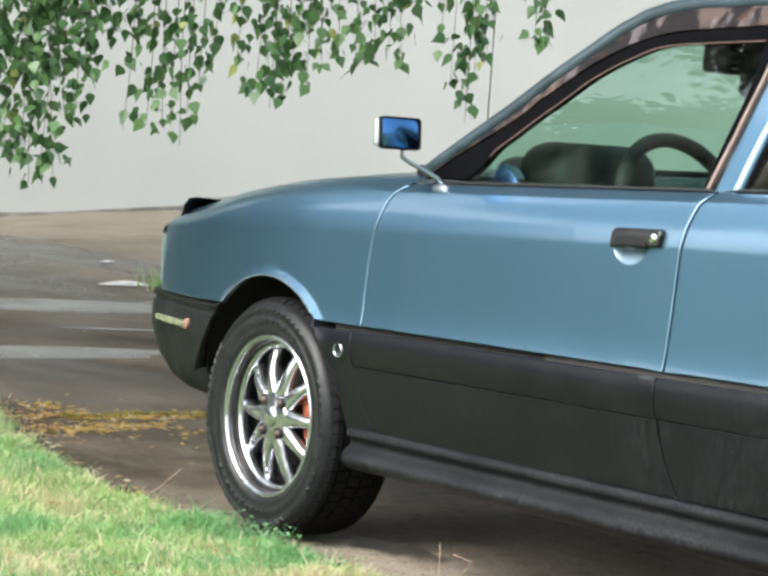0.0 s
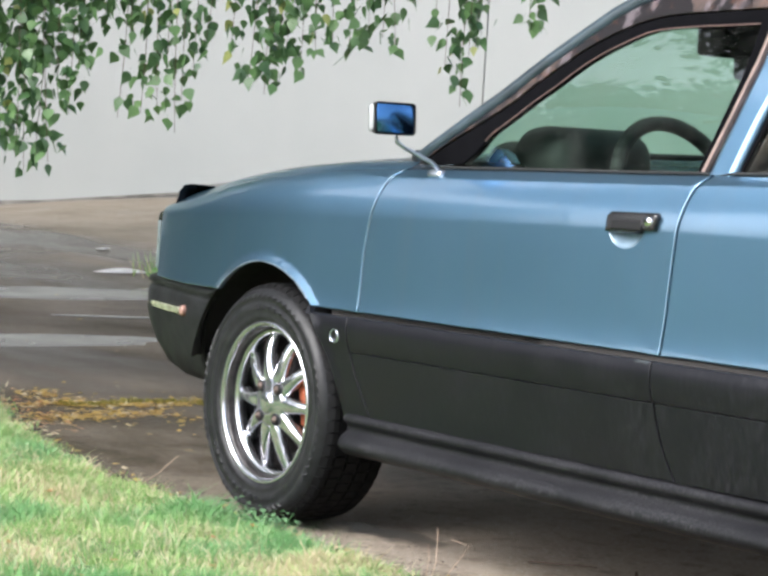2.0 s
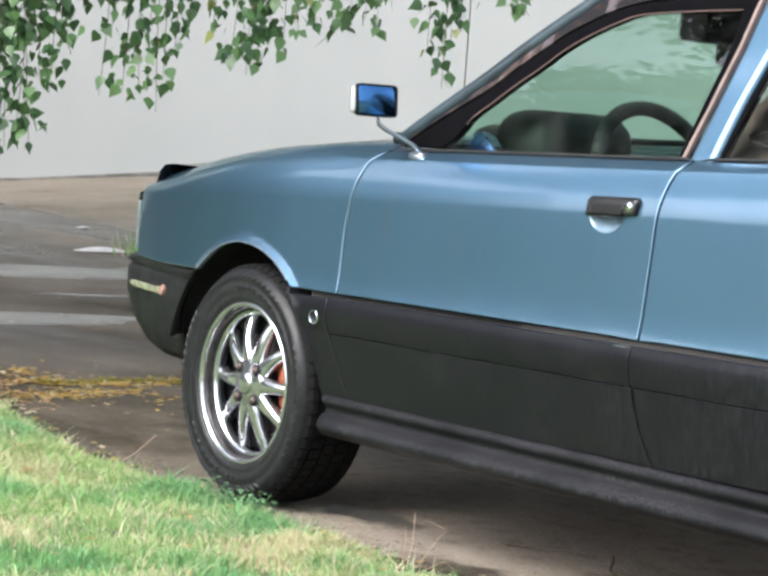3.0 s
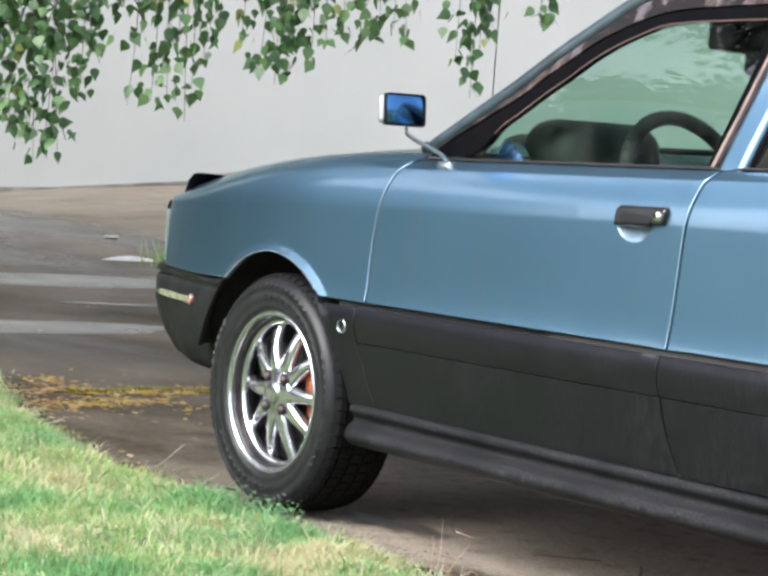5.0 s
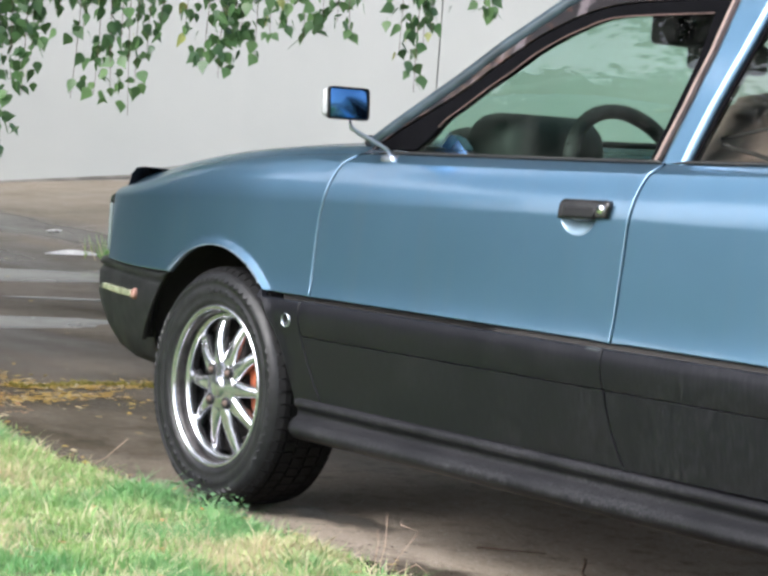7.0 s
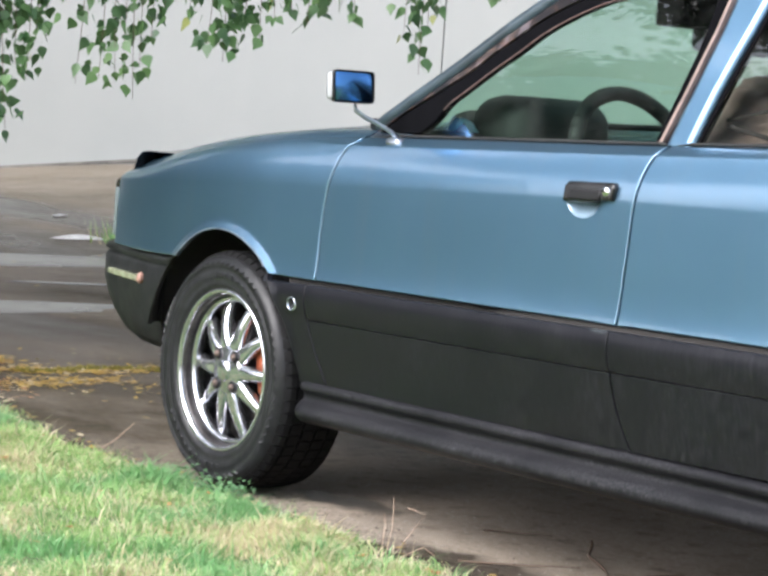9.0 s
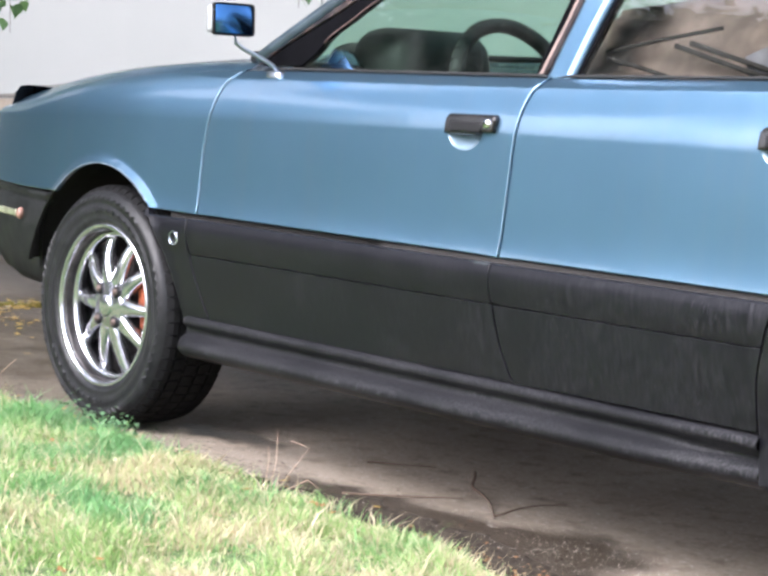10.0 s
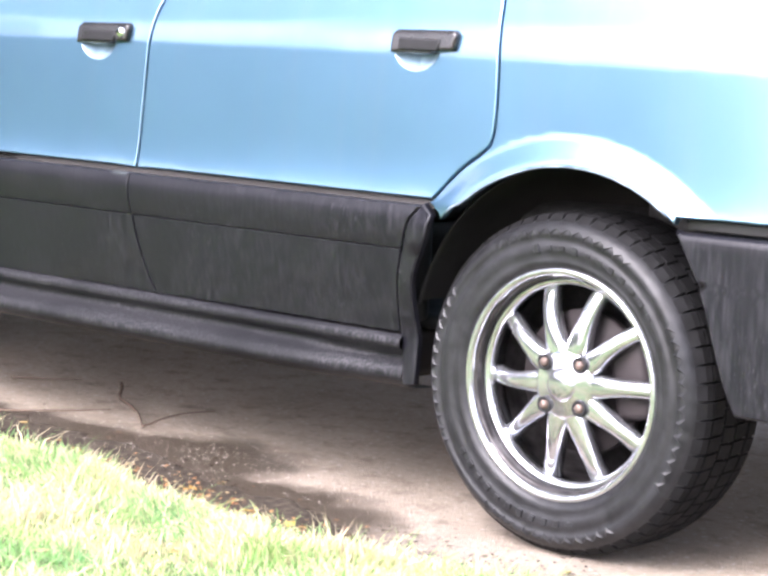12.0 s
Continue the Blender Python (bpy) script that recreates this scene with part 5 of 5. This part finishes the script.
def leaf_mesh(name, size):
    """A birch leaf: a pointed rounded triangle on a stem, folded along its rib. It hangs from the origin."""
    half = [(0.0, 0.30), (0.20, 0.34), (0.36, 0.48), (0.40, 0.60), (0.31, 0.80), (0.20, 0.97), (0.10, 1.12), (0.0, 1.34)]
    verts = [(0.012, 0, 0), (-0.012, 0, 0)]
    n = len(half)
    for k, (w, d) in enumerate(half):
        verts.append((0.0, -0.02 * math.sin(d * 2.3), -d))
    for w, d in half[1:-1]:
        verts += [(w, 0.10 * w + 0.03 * math.sin(6 * d), -d), (-w, 0.10 * w + 0.02 * math.sin(5 * d), -d)]
    faces = [(0, 1, 2)]
    for sgn in (0, 1):
        edge = [2] + [2 + n + 2 * k + sgn for k in range(n - 2)] + [2 + n - 1]
        for k in range(n - 1):
            a, b, c, d = 2 + k, 2 + k + 1, edge[k + 1], edge[k]
            f = tuple(dict.fromkeys((a, d, c, b)))
            if len(f) > 2:
                faces.append(f if sgn == 0 else f[::-1])
    me = bpy.data.meshes.new(name)
    me.from_pydata([tuple(c * size for c in v) for v in verts], [], faces)
    me.polygons.foreach_set("use_smooth", [True] * len(me.polygons))
    me.materials.append(LEAF)
    return me


LEAVES = [leaf_mesh("leaf", s) for s in (0.036, 0.045, 0.054)]
# hanging twigs: way along the row, height of the foot, and how thickly it is leaved
ROW_FROM, ROW_TO = Vector((-2.36, 0.41, 0)), Vector((-0.88, 2.60, 0))
THICK_BUNCH = [(-0.30, 0.90, 1.4), (-0.22, 0.80, 1.6), (-0.12, 0.95, 1.6), (-0.05, 0.86, 1.6)] + [(0.01, 0.90, 1.5), (0.06, 0.87, 1.5), (0.10, 0.80, 1.3), (0.13, 0.85, 1.2), (0.17, 0.83, 1.3), (0.19, 1.05, 1.6), (0.23, 1.00, 1.4), (0.26, 1.13, 1.6), (0.29, 1.26, 1.2)]
PALE_BUNCH = [(0.36, 1.31, 0.68), (0.41, 1.00, 0.38), (0.43, 1.24, 0.83), (0.48, 1.02, 0.90), (0.53, 1.02, 0.90), (0.56, 1.12, 1.05), (0.60, 0.96, 0.52), (0.63, 1.07, 0.90), (0.66, 1.18, 0.68), (0.69, 1.28, 0.52)]
SPARSE_ROW = [(0.77, 1.26, 0.7), (0.85, 1.16, 1.0), (0.90, 1.11, 1.1), (0.94, 1.15, 1.1), (0.97, 1.27, 1.1), (1.03, 1.19, 0.9), (1.06, 1.26, 1.0), (1.13, 1.29, 1.1), (1.19, 1.26, 0.9), (1.24, 1.34, 0.9), (1.30, 1.33, 1.0)]
SPARSE_ROW += [(1.34, 1.30, 0.8), (1.37, 1.46, 1.0), (1.48, 1.44, 0.6), (1.52, 1.25, 0.7), (1.57, 1.11, 0.7), (1.60, 1.27, 1.0), (1.63, 1.32, 0.8), (1.79, 1.43, 0.8), (1.83, 1.40, 0.9)]
STRANDS = THICK_BUNCH + PALE_BUNCH + SPARSE_ROW
rng = random.Random(11)
STRANDS += [(-0.34 + 0.095 * k + 0.02 * math.sin(5 * k), 1.14 + 0.10 * math.sin(3.1 * k), 1.3) for k in range(6)]   # a second row behind the thickest part
hung = []
for u, z, k in STRANDS:
    x, y = (ROW_FROM + (ROW_TO - ROW_FROM).normalized() * u).xy + Vector((rng.uniform(-0.02, 0.02), 0))
    best = min((p for b in BOUGHS for p in b[2:]), key=lambda p: math.hypot(p[0] - x, p[1] - y) + abs(p[2] - 2.3) * 0.3)
    top = Vector(best)
    foot = Vector((x, y, z))
    sway = Vector((rng.uniform(-0.05, 0.05), rng.uniform(-0.05, 0.05), 0))
    path = []
    for t in bars(0, 1, 14):
        side_way = (1 - t) ** 3
        path.append(Vector((x, y, 0)).lerp(Vector((top.x, top.y, 0)), side_way) + Vector((0, 0, top.z + (z - top.z) * t)) + sway * math.sin(math.pi * t))
    bm = bmesh.new()
    tube(bm, path, [0.0035 - 0.0025 * t for t in bars(0, 1, 14)], 5)
    part("twig", bm, BARK, tree)
    count = int((1.80 - z) * 85 * k) + 5
    for j in range(count):
        t = 1.0 if j == 0 else 1 - (rng.random() ** 0.85) * min(1, (1.9 - z) / (top.z - z))
        q = t * 14
        a = path[min(13, int(q))].lerp(path[min(14, int(q) + 1)], q - int(q))
        off = Vector((rng.gauss(0, 0.024), rng.gauss(0, 0.024), 0)) * (1.0 if t < 0.97 else 0.3) * (0.6 + 0.6 * k)
        m = Matrix.Translation(a + off) @ Euler((rng.gauss(0, 0.45), rng.gauss(0, 0.45), rng.uniform(0, 6.283))).to_matrix().to_4x4()
        hung.append((m, rng.randrange(3), z))
hung.sort(key=lambda h: h[0].translation.z)
for m, k, z in hung[:300]:
    o = new("leaf", LEAVES[k])
    o.parent, o.matrix_parent_inverse, o.matrix_basis = tree, Matrix.Translation(-tree.location), m


FAR_LEAF = bpy.data.meshes.new("far_leaf")
FAR_LEAF.from_pydata([(0, 0, -0.01), (0.020, 0.004, -0.035), (0, 0, -0.065), (-0.020, 0.004, -0.035)], [], [(0, 1, 2, 3)])


def joined_leaves(name, placed, parent, label, far=False):
    verts, faces = [], []
    for m, k, *_ in placed:
        src, i = FAR_LEAF if far else LEAVES[k], len(verts)
        verts += [tuple(m @ v.co) for v in src.vertices]
        faces += [tuple(i + q for q in p.vertices) for p in src.polygons]
    me = bpy.data.meshes.new(name)
    me.from_pydata(verts, [], faces)
    # far foliage takes the leaf copy with shade in its colour
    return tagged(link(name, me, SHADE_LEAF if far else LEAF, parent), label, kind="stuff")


joined_leaves("foliage", hung[300:], tree, "more hanging birch leaves higher up")
# crown over the boughs
crown = []
for k in range(95000):
    b = BOUGHS[rng.randrange(3)]
    p = Vector(b[rng.randrange(1, 5)]) if rng.random() < 0.1 else Vector((rng.uniform(-6.4, 0.6), rng.uniform(-2.2, 4.2), rng.uniform(3.0, 6.8)))
    p = p + Vector((rng.gauss(0, 0.35), rng.gauss(0, 0.35), rng.gauss(0.35, 0.35)))
    if p.z < 2.35 + max(0, p.x + 2.2) * 0.6 + max(0, 0.3 - p.y) * 0.7:
        continue
    crown.append((Matrix.Translation(p) @ Euler((rng.gauss(0, 0.6), rng.gauss(0, 0.6), rng.uniform(0, 6.283))).to_matrix().to_4x4() @ Matrix.Scale(1.6, 4), rng.randrange(3)))
# one low, thick bough over the lawn, unseen, added to darken the side window's reflection
bm = bmesh.new()
tube(bm, [(-4.70, 0.75, 3.4), (-4.0, -0.2, 4.1), (-3.0, -1.3, 4.3), (-2.0, -2.0, 4.05)], [0.05, 0.04, 0.025, 0.008], 8)
part("bough", bm, BARK, tree, "thin brown bough")
for k in range(3600):
    p = Vector((-1.84, -2.08, 3.98)) + Vector((rng.gauss(0, 0.19), rng.gauss(0, 0.14), rng.gauss(0, 0.14)))
    crown.append((Matrix.Translation(p) @ Euler((rng.gauss(0, 0.6), rng.gauss(0, 0.6), rng.uniform(0, 6.283))).to_matrix().to_4x4() @ Matrix.Scale(1.1, 4), rng.randrange(3)))
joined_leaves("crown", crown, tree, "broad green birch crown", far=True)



def garden_tree(x, y, tall, wide, seed):
    """An unseen broad-leaved tree added for reflections: tapered trunk, limbs, and a loose crown of leaf clumps with
    gaps.
    """
    r = random.Random(seed)
    t = thing("tree", (x, y, 0), "unseen leafy tree added beyond the lawn for reflections", "tree", group="trees beyond the lawn")
    bm = bmesh.new()
    tube(bm, [(x, y, -0.1), (x + 0.05, y, tall * 0.2), (x - 0.05, y + 0.1, tall * 0.5), (x, y, tall * 0.9)], [0.24, 0.19, 0.12, 0.03], 12)
    part("trunk", bm, BARK, t, "brown tree trunk")
    placed = []
    for k in range(22):
        a, h = k * 2.4 + r.uniform(-0.3, 0.3), tall * r.uniform(0.10 if x < -9 else 0.56, 0.85)
        reach = wide * r.uniform(0.55, 1.0) * (1.15 - 0.6 * h / tall)
        tip = Vector((x + reach * math.cos(a), y + reach * math.sin(a), h + reach * 0.35))
        bm = bmesh.new()
        tube(bm, [(x, y, h * 0.8), tuple(Vector((x, y, h)).lerp(tip, 0.5)), tuple(tip)], [0.07, 0.045, 0.015], 6)
        part("limb", bm, BARK, t)
        for c in range(7):
            centre = Vector((x, y, h)).lerp(tip, r.uniform(0.4, 1.1)) + Vector((r.gauss(0, 0.35), r.gauss(0, 0.35), r.gauss(0.1, 0.3)))
            for j in range(170):
                p = centre + Vector((r.gauss(0, 0.24), r.gauss(0, 0.24), r.gauss(0, 0.17)))
                placed.append((Matrix.Translation(p) @ Euler((r.gauss(0, 0.8), r.gauss(0, 0.8), r.uniform(0, 6.283))).to_matrix().to_4x4() @ Matrix.Scale(2.6, 4), r.randrange(3)))
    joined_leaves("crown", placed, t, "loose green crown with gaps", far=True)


# unseen trees, placed by what the car's paint and glass should reflect
for k, (x, y, tall, wide) in enumerate([(-9.6, -5.8, 3.4, 2.2), (-8.5, -7.6, 8.4, 2.1), (-6.8, -9.0, 9.0, 2.2), (-11.0, -3.2, 7.0, 2.6), (-13.5, -5.0, 6.2, 2.6), (-9.2, -1.8, 5.0, 2.2)]):
    garden_tree(x, y, tall, wide, 40 + k)


def shrub(x, y, tall, wide, seed):
    """An unseen dense bush added for reflections, with stems from the ground and leaf clumps down to it."""
    r = random.Random(seed)
    t = thing("shrub", (x, y, 0), "unseen dense bush added beyond the lawn for reflections", "bush", group="bushes beyond the lawn")
    placed = []
    for k in range(9):
        a = k * 0.7 + r.uniform(-0.2, 0.2)
        tip = Vector((x + wide * 0.7 * math.cos(a), y + wide * 0.7 * math.sin(a), tall * r.uniform(0.6, 1.0)))
        bm = bmesh.new()
        tube(bm, [(x, y, -0.05), tuple(Vector((x, y, 0)).lerp(tip, 0.5) + Vector((0, 0, 0.2))), tuple(tip)], [0.03, 0.02, 0.008], 5)
        part("stem", bm, BARK, t)
    for k in range(3600):
        a, q = r.uniform(0, 6.283), r.random() ** 0.4
        h = r.uniform(0.05, 1.0)
        w = wide * q * (1 - 0.75 * h ** 2.5) * (0.8 + 0.3 * noise.noise((math.cos(a) * 2, math.sin(a) * 2, h * 4 + seed)))
        p = Vector((x + w * math.cos(a), y + w * math.sin(a), tall * h))
        placed.append((Matrix.Translation(p) @ Euler((r.gauss(0, 0.8), r.gauss(0, 0.8), r.uniform(0, 6.283))).to_matrix().to_4x4() @ Matrix.Scale(2.6, 4), r.randrange(3)))
    joined_leaves("foliage", placed, t, "dense small leaves", far=True)


for k in range(13):   # an unseen hedge-like belt round the lawn, added to darken the paint's reflections
    a = radians(3 + 5.2 * k)
    shrub(1.5 - 10.5 * math.cos(a), -10.5 * math.sin(a), 2.25 - 0.06 * k + 0.22 * math.sin(2.3 * k), 1.35, 70 + k)

# ---- litter and small growth on the ground ----
rng = random.Random(23)


def scatter(name, spots, size, material, label, category):
    """Small curled flakes lying on the ground, as one mesh."""
    verts, faces = [], []
    for x, y, z in spots:
        s, a = rng.uniform(*size), rng.uniform(0, 6.283)
        c, d = math.cos(a), math.sin(a)
        i = len(verts)
        h = rng.uniform(0.2, 0.7) * s
        for u, v, w in ((-1, 0, 0.1), (0, -0.55, 0.35), (0, 0.55, 0.45), (1, 0, 0.9), (0, 0, 0.12)):
            verts.append((x + s * (u * c - v * d), y + s * (u * d + v * c), z + 0.003 + h * w * 0.5))
        faces += [(i, i + 1, i + 4), (i + 1, i + 3, i + 4), (i + 3, i + 2, i + 4), (i + 2, i, i + 4)]
    me = bpy.data.meshes.new(name)
    me.from_pydata(verts, [], faces)
    return tagged(link(name, me, material), label, category, kind="stuff")


spots = []
for k in range(650):   # a drift line across the yard, in front of the car
    t = rng.random()
    x, y = -2.16 - 0.05 * math.sin(9 * t) + rng.gauss(0, 0.03) * (1 + 2 * (rng.random() < 0.2)), 0.45 + 0.95 * t + rng.gauss(0, 0.02)
    spots.append((x, y, ground_z(x, y)))
for k in range(520):   # ragged drifts beside the lawn
    t = rng.random()
    x, y = -1.85 - 0.08 * t + rng.gauss(0, 0.05), 0.33 + 0.55 * t + rng.gauss(0, 0.03)
    if k % 3 == 0:
        x, y = -2.55 + 0.42 * t + rng.gauss(0, 0.05), 0.70 - 0.05 * t + rng.gauss(0, 0.05)
    spots.append((x, y, ground_z(x, y)))
for k in range(260):
    x = rng.uniform(-2.2, 3.0)
    y = lawn_edge(x) + abs(rng.gauss(0, 0.07))
    spots.append((x, y, 0.0))
for k in range(260):
    x, y = rng.uniform(-7, -1.5), rng.uniform(0.5, 4)
    if k % 2:
        x, y = -1.95 + rng.gauss(0, 0.22), rng.uniform(0.32, 0.95)
    spots.append((x, y, ground_z(x, y)))
scatter("fallen_leaves", spots, (0.004, 0.022), LITTER, "yellow and brown fallen leaves drifted on the asphalt", "leaves")
spots = []
for k in range(2600):
    x = rng.uniform(-1.0, 3.0)
    y = lawn_edge(x) + abs(rng.gauss(0, 0.10))
    spots.append((x, y, 0.0))
for k in range(420):
    x = rng.gauss(1.95, 0.22)
    spots.append((x, lawn_edge(x) + abs(rng.gauss(0.02, 0.06)), 0.0))
flecks = [(x, lawn_edge(x) + abs(rng.gauss(0.03, 0.07)), 0.002) for x in (rng.gauss(1.85, 0.25) for k in range(420))]
scatter("flecks", flecks, (0.003, 0.008), ORANGE, "orange-brown leaf flecks beside the lawn", "leaves")
scatter("crumbs", spots, (0.003, 0.008), DIRT, "brown grit and crumbs along the lawn edge", "grit")
spots = []
for k in range(110):   # single leaves lying in the grass
    x, d = rng.uniform(-2.2, 2.6), rng.uniform(0.02, 1.1)
    spots.append((x, lawn_edge(x) - d, lawn_z(x, d) + 0.022))
for k in range(150):   # brown ones at the lawn's edge ahead of the car
    x = rng.uniform(-2.6, -1.5)
    y = lawn_edge(x) + rng.uniform(-0.05, 0.22)
    spots.append((x, y, 0.006))
scatter("grass_leaves", spots, (0.009, 0.019), ORANGE, "single orange and brown leaves lying in the grass", "leaves")
spots = []
for k in range(900):   # pale grains washed together beside the lawn
    x, y = (rng.gauss(1.60, 0.22), rng.gauss(0.10, 0.10)) if k < 600 else (rng.uniform(-0.3, 2.9), rng.uniform(-0.2, 0.6))
    spots.append((x, max(y, lawn_edge(x) + 0.01), 0.0))
scatter("grit", spots, (0.0013, 0.0036), CHIP, "pale grains of grit on the damp asphalt", "grit")
spots = []
for k in range(520):
    t = rng.random()
    x, y = -2.18 + rng.gauss(0, 0.022) + 0.03 * math.sin(11 * t), 0.60 + 0.75 * t
    spots.append((x, y, 0.0, 0.35))
blades("moss", spots, rng, "low yellowish moss along a crack in the asphalt", "moss", leafy("yellow moss", (0.16, 0.14, 0.03), (0.26, 0.22, 0.05), (0.2, 0.2, 0.05), 0.1), wide=(0.004, 0.008))


def patch(name, cx, cy, rx, ry, turn, material, label, category, seed, z=0.003):
    """A thin irregular crust or film lying on the ground."""
    bm = bmesh.new()
    rings = []
    for r in (1.0, 0.93, 0.7, 0.4):
        ring = []
        for k in range(48):
            a = 2 * math.pi * k / 48
            w = r * (1 + 0.22 * noise.noise((math.cos(a) * 1.6 + seed, math.sin(a) * 1.6, seed)) + 0.10 * noise.noise((math.cos(a) * 5 + seed, math.sin(a) * 5, 2)))
            u, v = rx * w * math.cos(a), ry * w * math.sin(a)
            c, s = math.cos(radians(turn)), math.sin(radians(turn))
            x, y = cx + u * c - v * s, cy + u * s + v * c
            ring.append(bm.verts.new((x, y, ground_z(x, y) + (0.0005 if r == 1 else z))))
        rings.append(ring)
    for p, q in zip(rings, rings[1:]):
        for k in range(48):
            bm.faces.new((p[k], p[(k + 1) % 48], q[(k + 1) % 48], q[k]))
    bm.faces.new(rings[-1])
    return tagged(part(name, bm, material), label, category, group="puddles on the yard")


WATER = plain("still rain water over asphalt", (0.060, 0.054, 0.046), 0.24, vary=0.3, scale=5, bump=0.0)
for k, (x, y, rx, ry) in enumerate([(-6.28, 2.70, 0.80, 0.30), (-6.25, 3.75, 0.45, 0.18), (-4.20, 1.55, 0.68, 0.26), (-5.2, 2.5, 0.30, 0.05)]):
    patch("puddle", x, y, rx, ry, 72 + 8 * (k % 3), WATER, "shallow rain puddle on the asphalt", "puddle", 1.0 + 2.3 * k, 0.004)

# dry stalks, a bent twig, weeds by the tyre, scraps in the yard
for k, (x, y, pts) in enumerate([(0.80, -0.06, [(0, 0, 0), (-0.03, 0.03, 0.05), (-0.055, 0.045, 0.075)]), (0.84, -0.08, [(0, 0, 0), (-0.005, 0.02, 0.055), (-0.03, 0.04, 0.115), (-0.045, 0.05, 0.125)]),
                                 (0.86, -0.07, [(0, 0, 0), (-0.01, 0.05, 0.045), (-0.02, 0.10, 0.085), (-0.05, 0.07, 0.098)]), (0.90, -0.10, [(0, 0, 0), (0.04, 0.05, 0.035), (0.07, 0.06, 0.02)]), (-0.46, -0.08, [(0, 0, 0.02), (0.05, 0.03, 0.06), (0.10, 0.06, 0.115)])]):
    bm = bmesh.new()
    tube(bm, [(x + a, y + b, c) for a, b, c in pts], 0.0010, 5)
    tagged(part("dry_stalk", bm, STRAW), "thin dry reddish stalk at the lawn edge", "stalk", group="dry stalks at the lawn edge")
for k, pts in enumerate([[(0.99, 0.41, 0.030), (1.05, 0.35, 0.012), (1.16, 0.29, 0.012), (1.31, 0.18, 0.008)], [(1.31, 0.18, 0.008), (1.29, 0.30, 0.016), (1.28, 0.43, 0.008)], [(0.98, 0.02, 0.008), (1.09, 0.13, 0.012), (1.13, 0.25, 0.008)], [(0.69, 0.33, 0.006), (0.75, 0.38, 0.008), (0.81, 0.45, 0.006)]]):
    bm = bmesh.new()
    fine = curve(pts, 0.012)
    fine = [(x + 0.006 * noise.noise((x * 22, k, 1)), y + 0.006 * noise.noise((y * 22, k, 2)), z) for x, y, z in fine]
    tube(bm, fine, [(0.0042 if k == 0 else 0.0024) * (1 - 0.5 * j / len(fine)) for j in range(len(fine))], 6)
    tagged(part("fallen_twig", bm, BARK), "dark fallen twig on the asphalt", "twig", group="fallen twigs")
for x, y in ((0.16, -0.10), (0.26, -0.12), (-0.02, -0.09), (0.08, -0.13)):
    weed = thing("weed", (x, y, 0.02), "small blue-green weed beside the front tyre", "weed", group="weeds by the tyre")
    verts, faces = [], []
    for k in range(60):
        a, r, h = rng.uniform(0, 6.283), rng.uniform(0.005, 0.07), rng.uniform(0.02, 0.065)
        px, py = x + r * math.cos(a), y + r * math.sin(a)
        b, s = rng.uniform(0, 6.283), rng.uniform(0.006, 0.012)
        i = len(verts)
        for u, v in ((-1, 0), (0, -0.6), (1, 0), (0, 0.6)):
            verts.append((px + s * (u * math.cos(b) - v * math.sin(b)), py + s * (u * math.sin(b) + v * math.cos(b)), h + rng.uniform(-0.006, 0.006)))
        faces.append((i, i + 1, i + 2, i + 3))
    me = bpy.data.meshes.new("weed_leaves")
    me.from_pydata(verts, [], faces)
    tagged(link("weed_leaves", me, WEED, weed), kind="stuff")
    bm = bmesh.new()
    for k in range(7):
        a = k * 0.9
        tube(bm, [(x, y, 0.01), (x + 0.02 * math.cos(a), y + 0.02 * math.sin(a), 0.03), (x + 0.045 * math.cos(a), y + 0.045 * math.sin(a), 0.05)], 0.0012, 4)
    tagged(part("stem_tuft", bm, WEED, weed), kind="stuff")
for x, y, ln, turn in ((-7.1, 3.66, 0.17, 58), (-8.3, 4.2, 0.05, 50)):
    rows = []
    for u in bars(0, 1, 10):
        w = 0.055 * math.sin(math.pi * min(1, 0.15 + 0.85 * u)) + 0.008
        cx, cy = x + ln * 2 * (u - 0.5) * math.cos(radians(turn)), y + ln * 2 * (u - 0.5) * math.sin(radians(turn))
        rows.append([(cx - v * w * math.sin(radians(turn)), cy + v * w * math.cos(radians(turn)), ground_z(cx, cy) + 0.006 + min(0.034, 0.16 * ln) * (1 - v * v) * math.sin(math.pi * u)) for v in bars(-1, 1, 6)])
    tagged(loft("plastic_scrap", rows, PAPER, None, thick=0.002), "white plastic scrap lying on the wet asphalt", "litter")
weed = thing("grass_tuft", (-7.0, 3.8, 0), "small yellowish tuft growing from the asphalt", "weed")
verts, faces = [], []
for k in range(90):
    a, r = rng.uniform(0, 6.283), abs(rng.gauss(0, 0.10))
    px, py = -6.95 + r * math.cos(a), 3.82 + r * math.sin(a)
    z = ground_z(px, py)
    b, h = rng.uniform(0, 6.283), rng.uniform(0.05, 0.16)
    i = len(verts)
    verts += [(px - 0.005 * math.cos(b), py - 0.005 * math.sin(b), z), (px + 0.005 * math.cos(b), py + 0.005 * math.sin(b), z), (px + 0.08 * math.sin(b), py - 0.08 * math.cos(b), z + h)]
    faces.append((i, i + 1, i + 2))
me = bpy.data.meshes.new("tuft_blades")
me.from_pydata(verts, [], faces)
tagged(link("tuft_blades", me, BLADE, weed), kind="stuff")
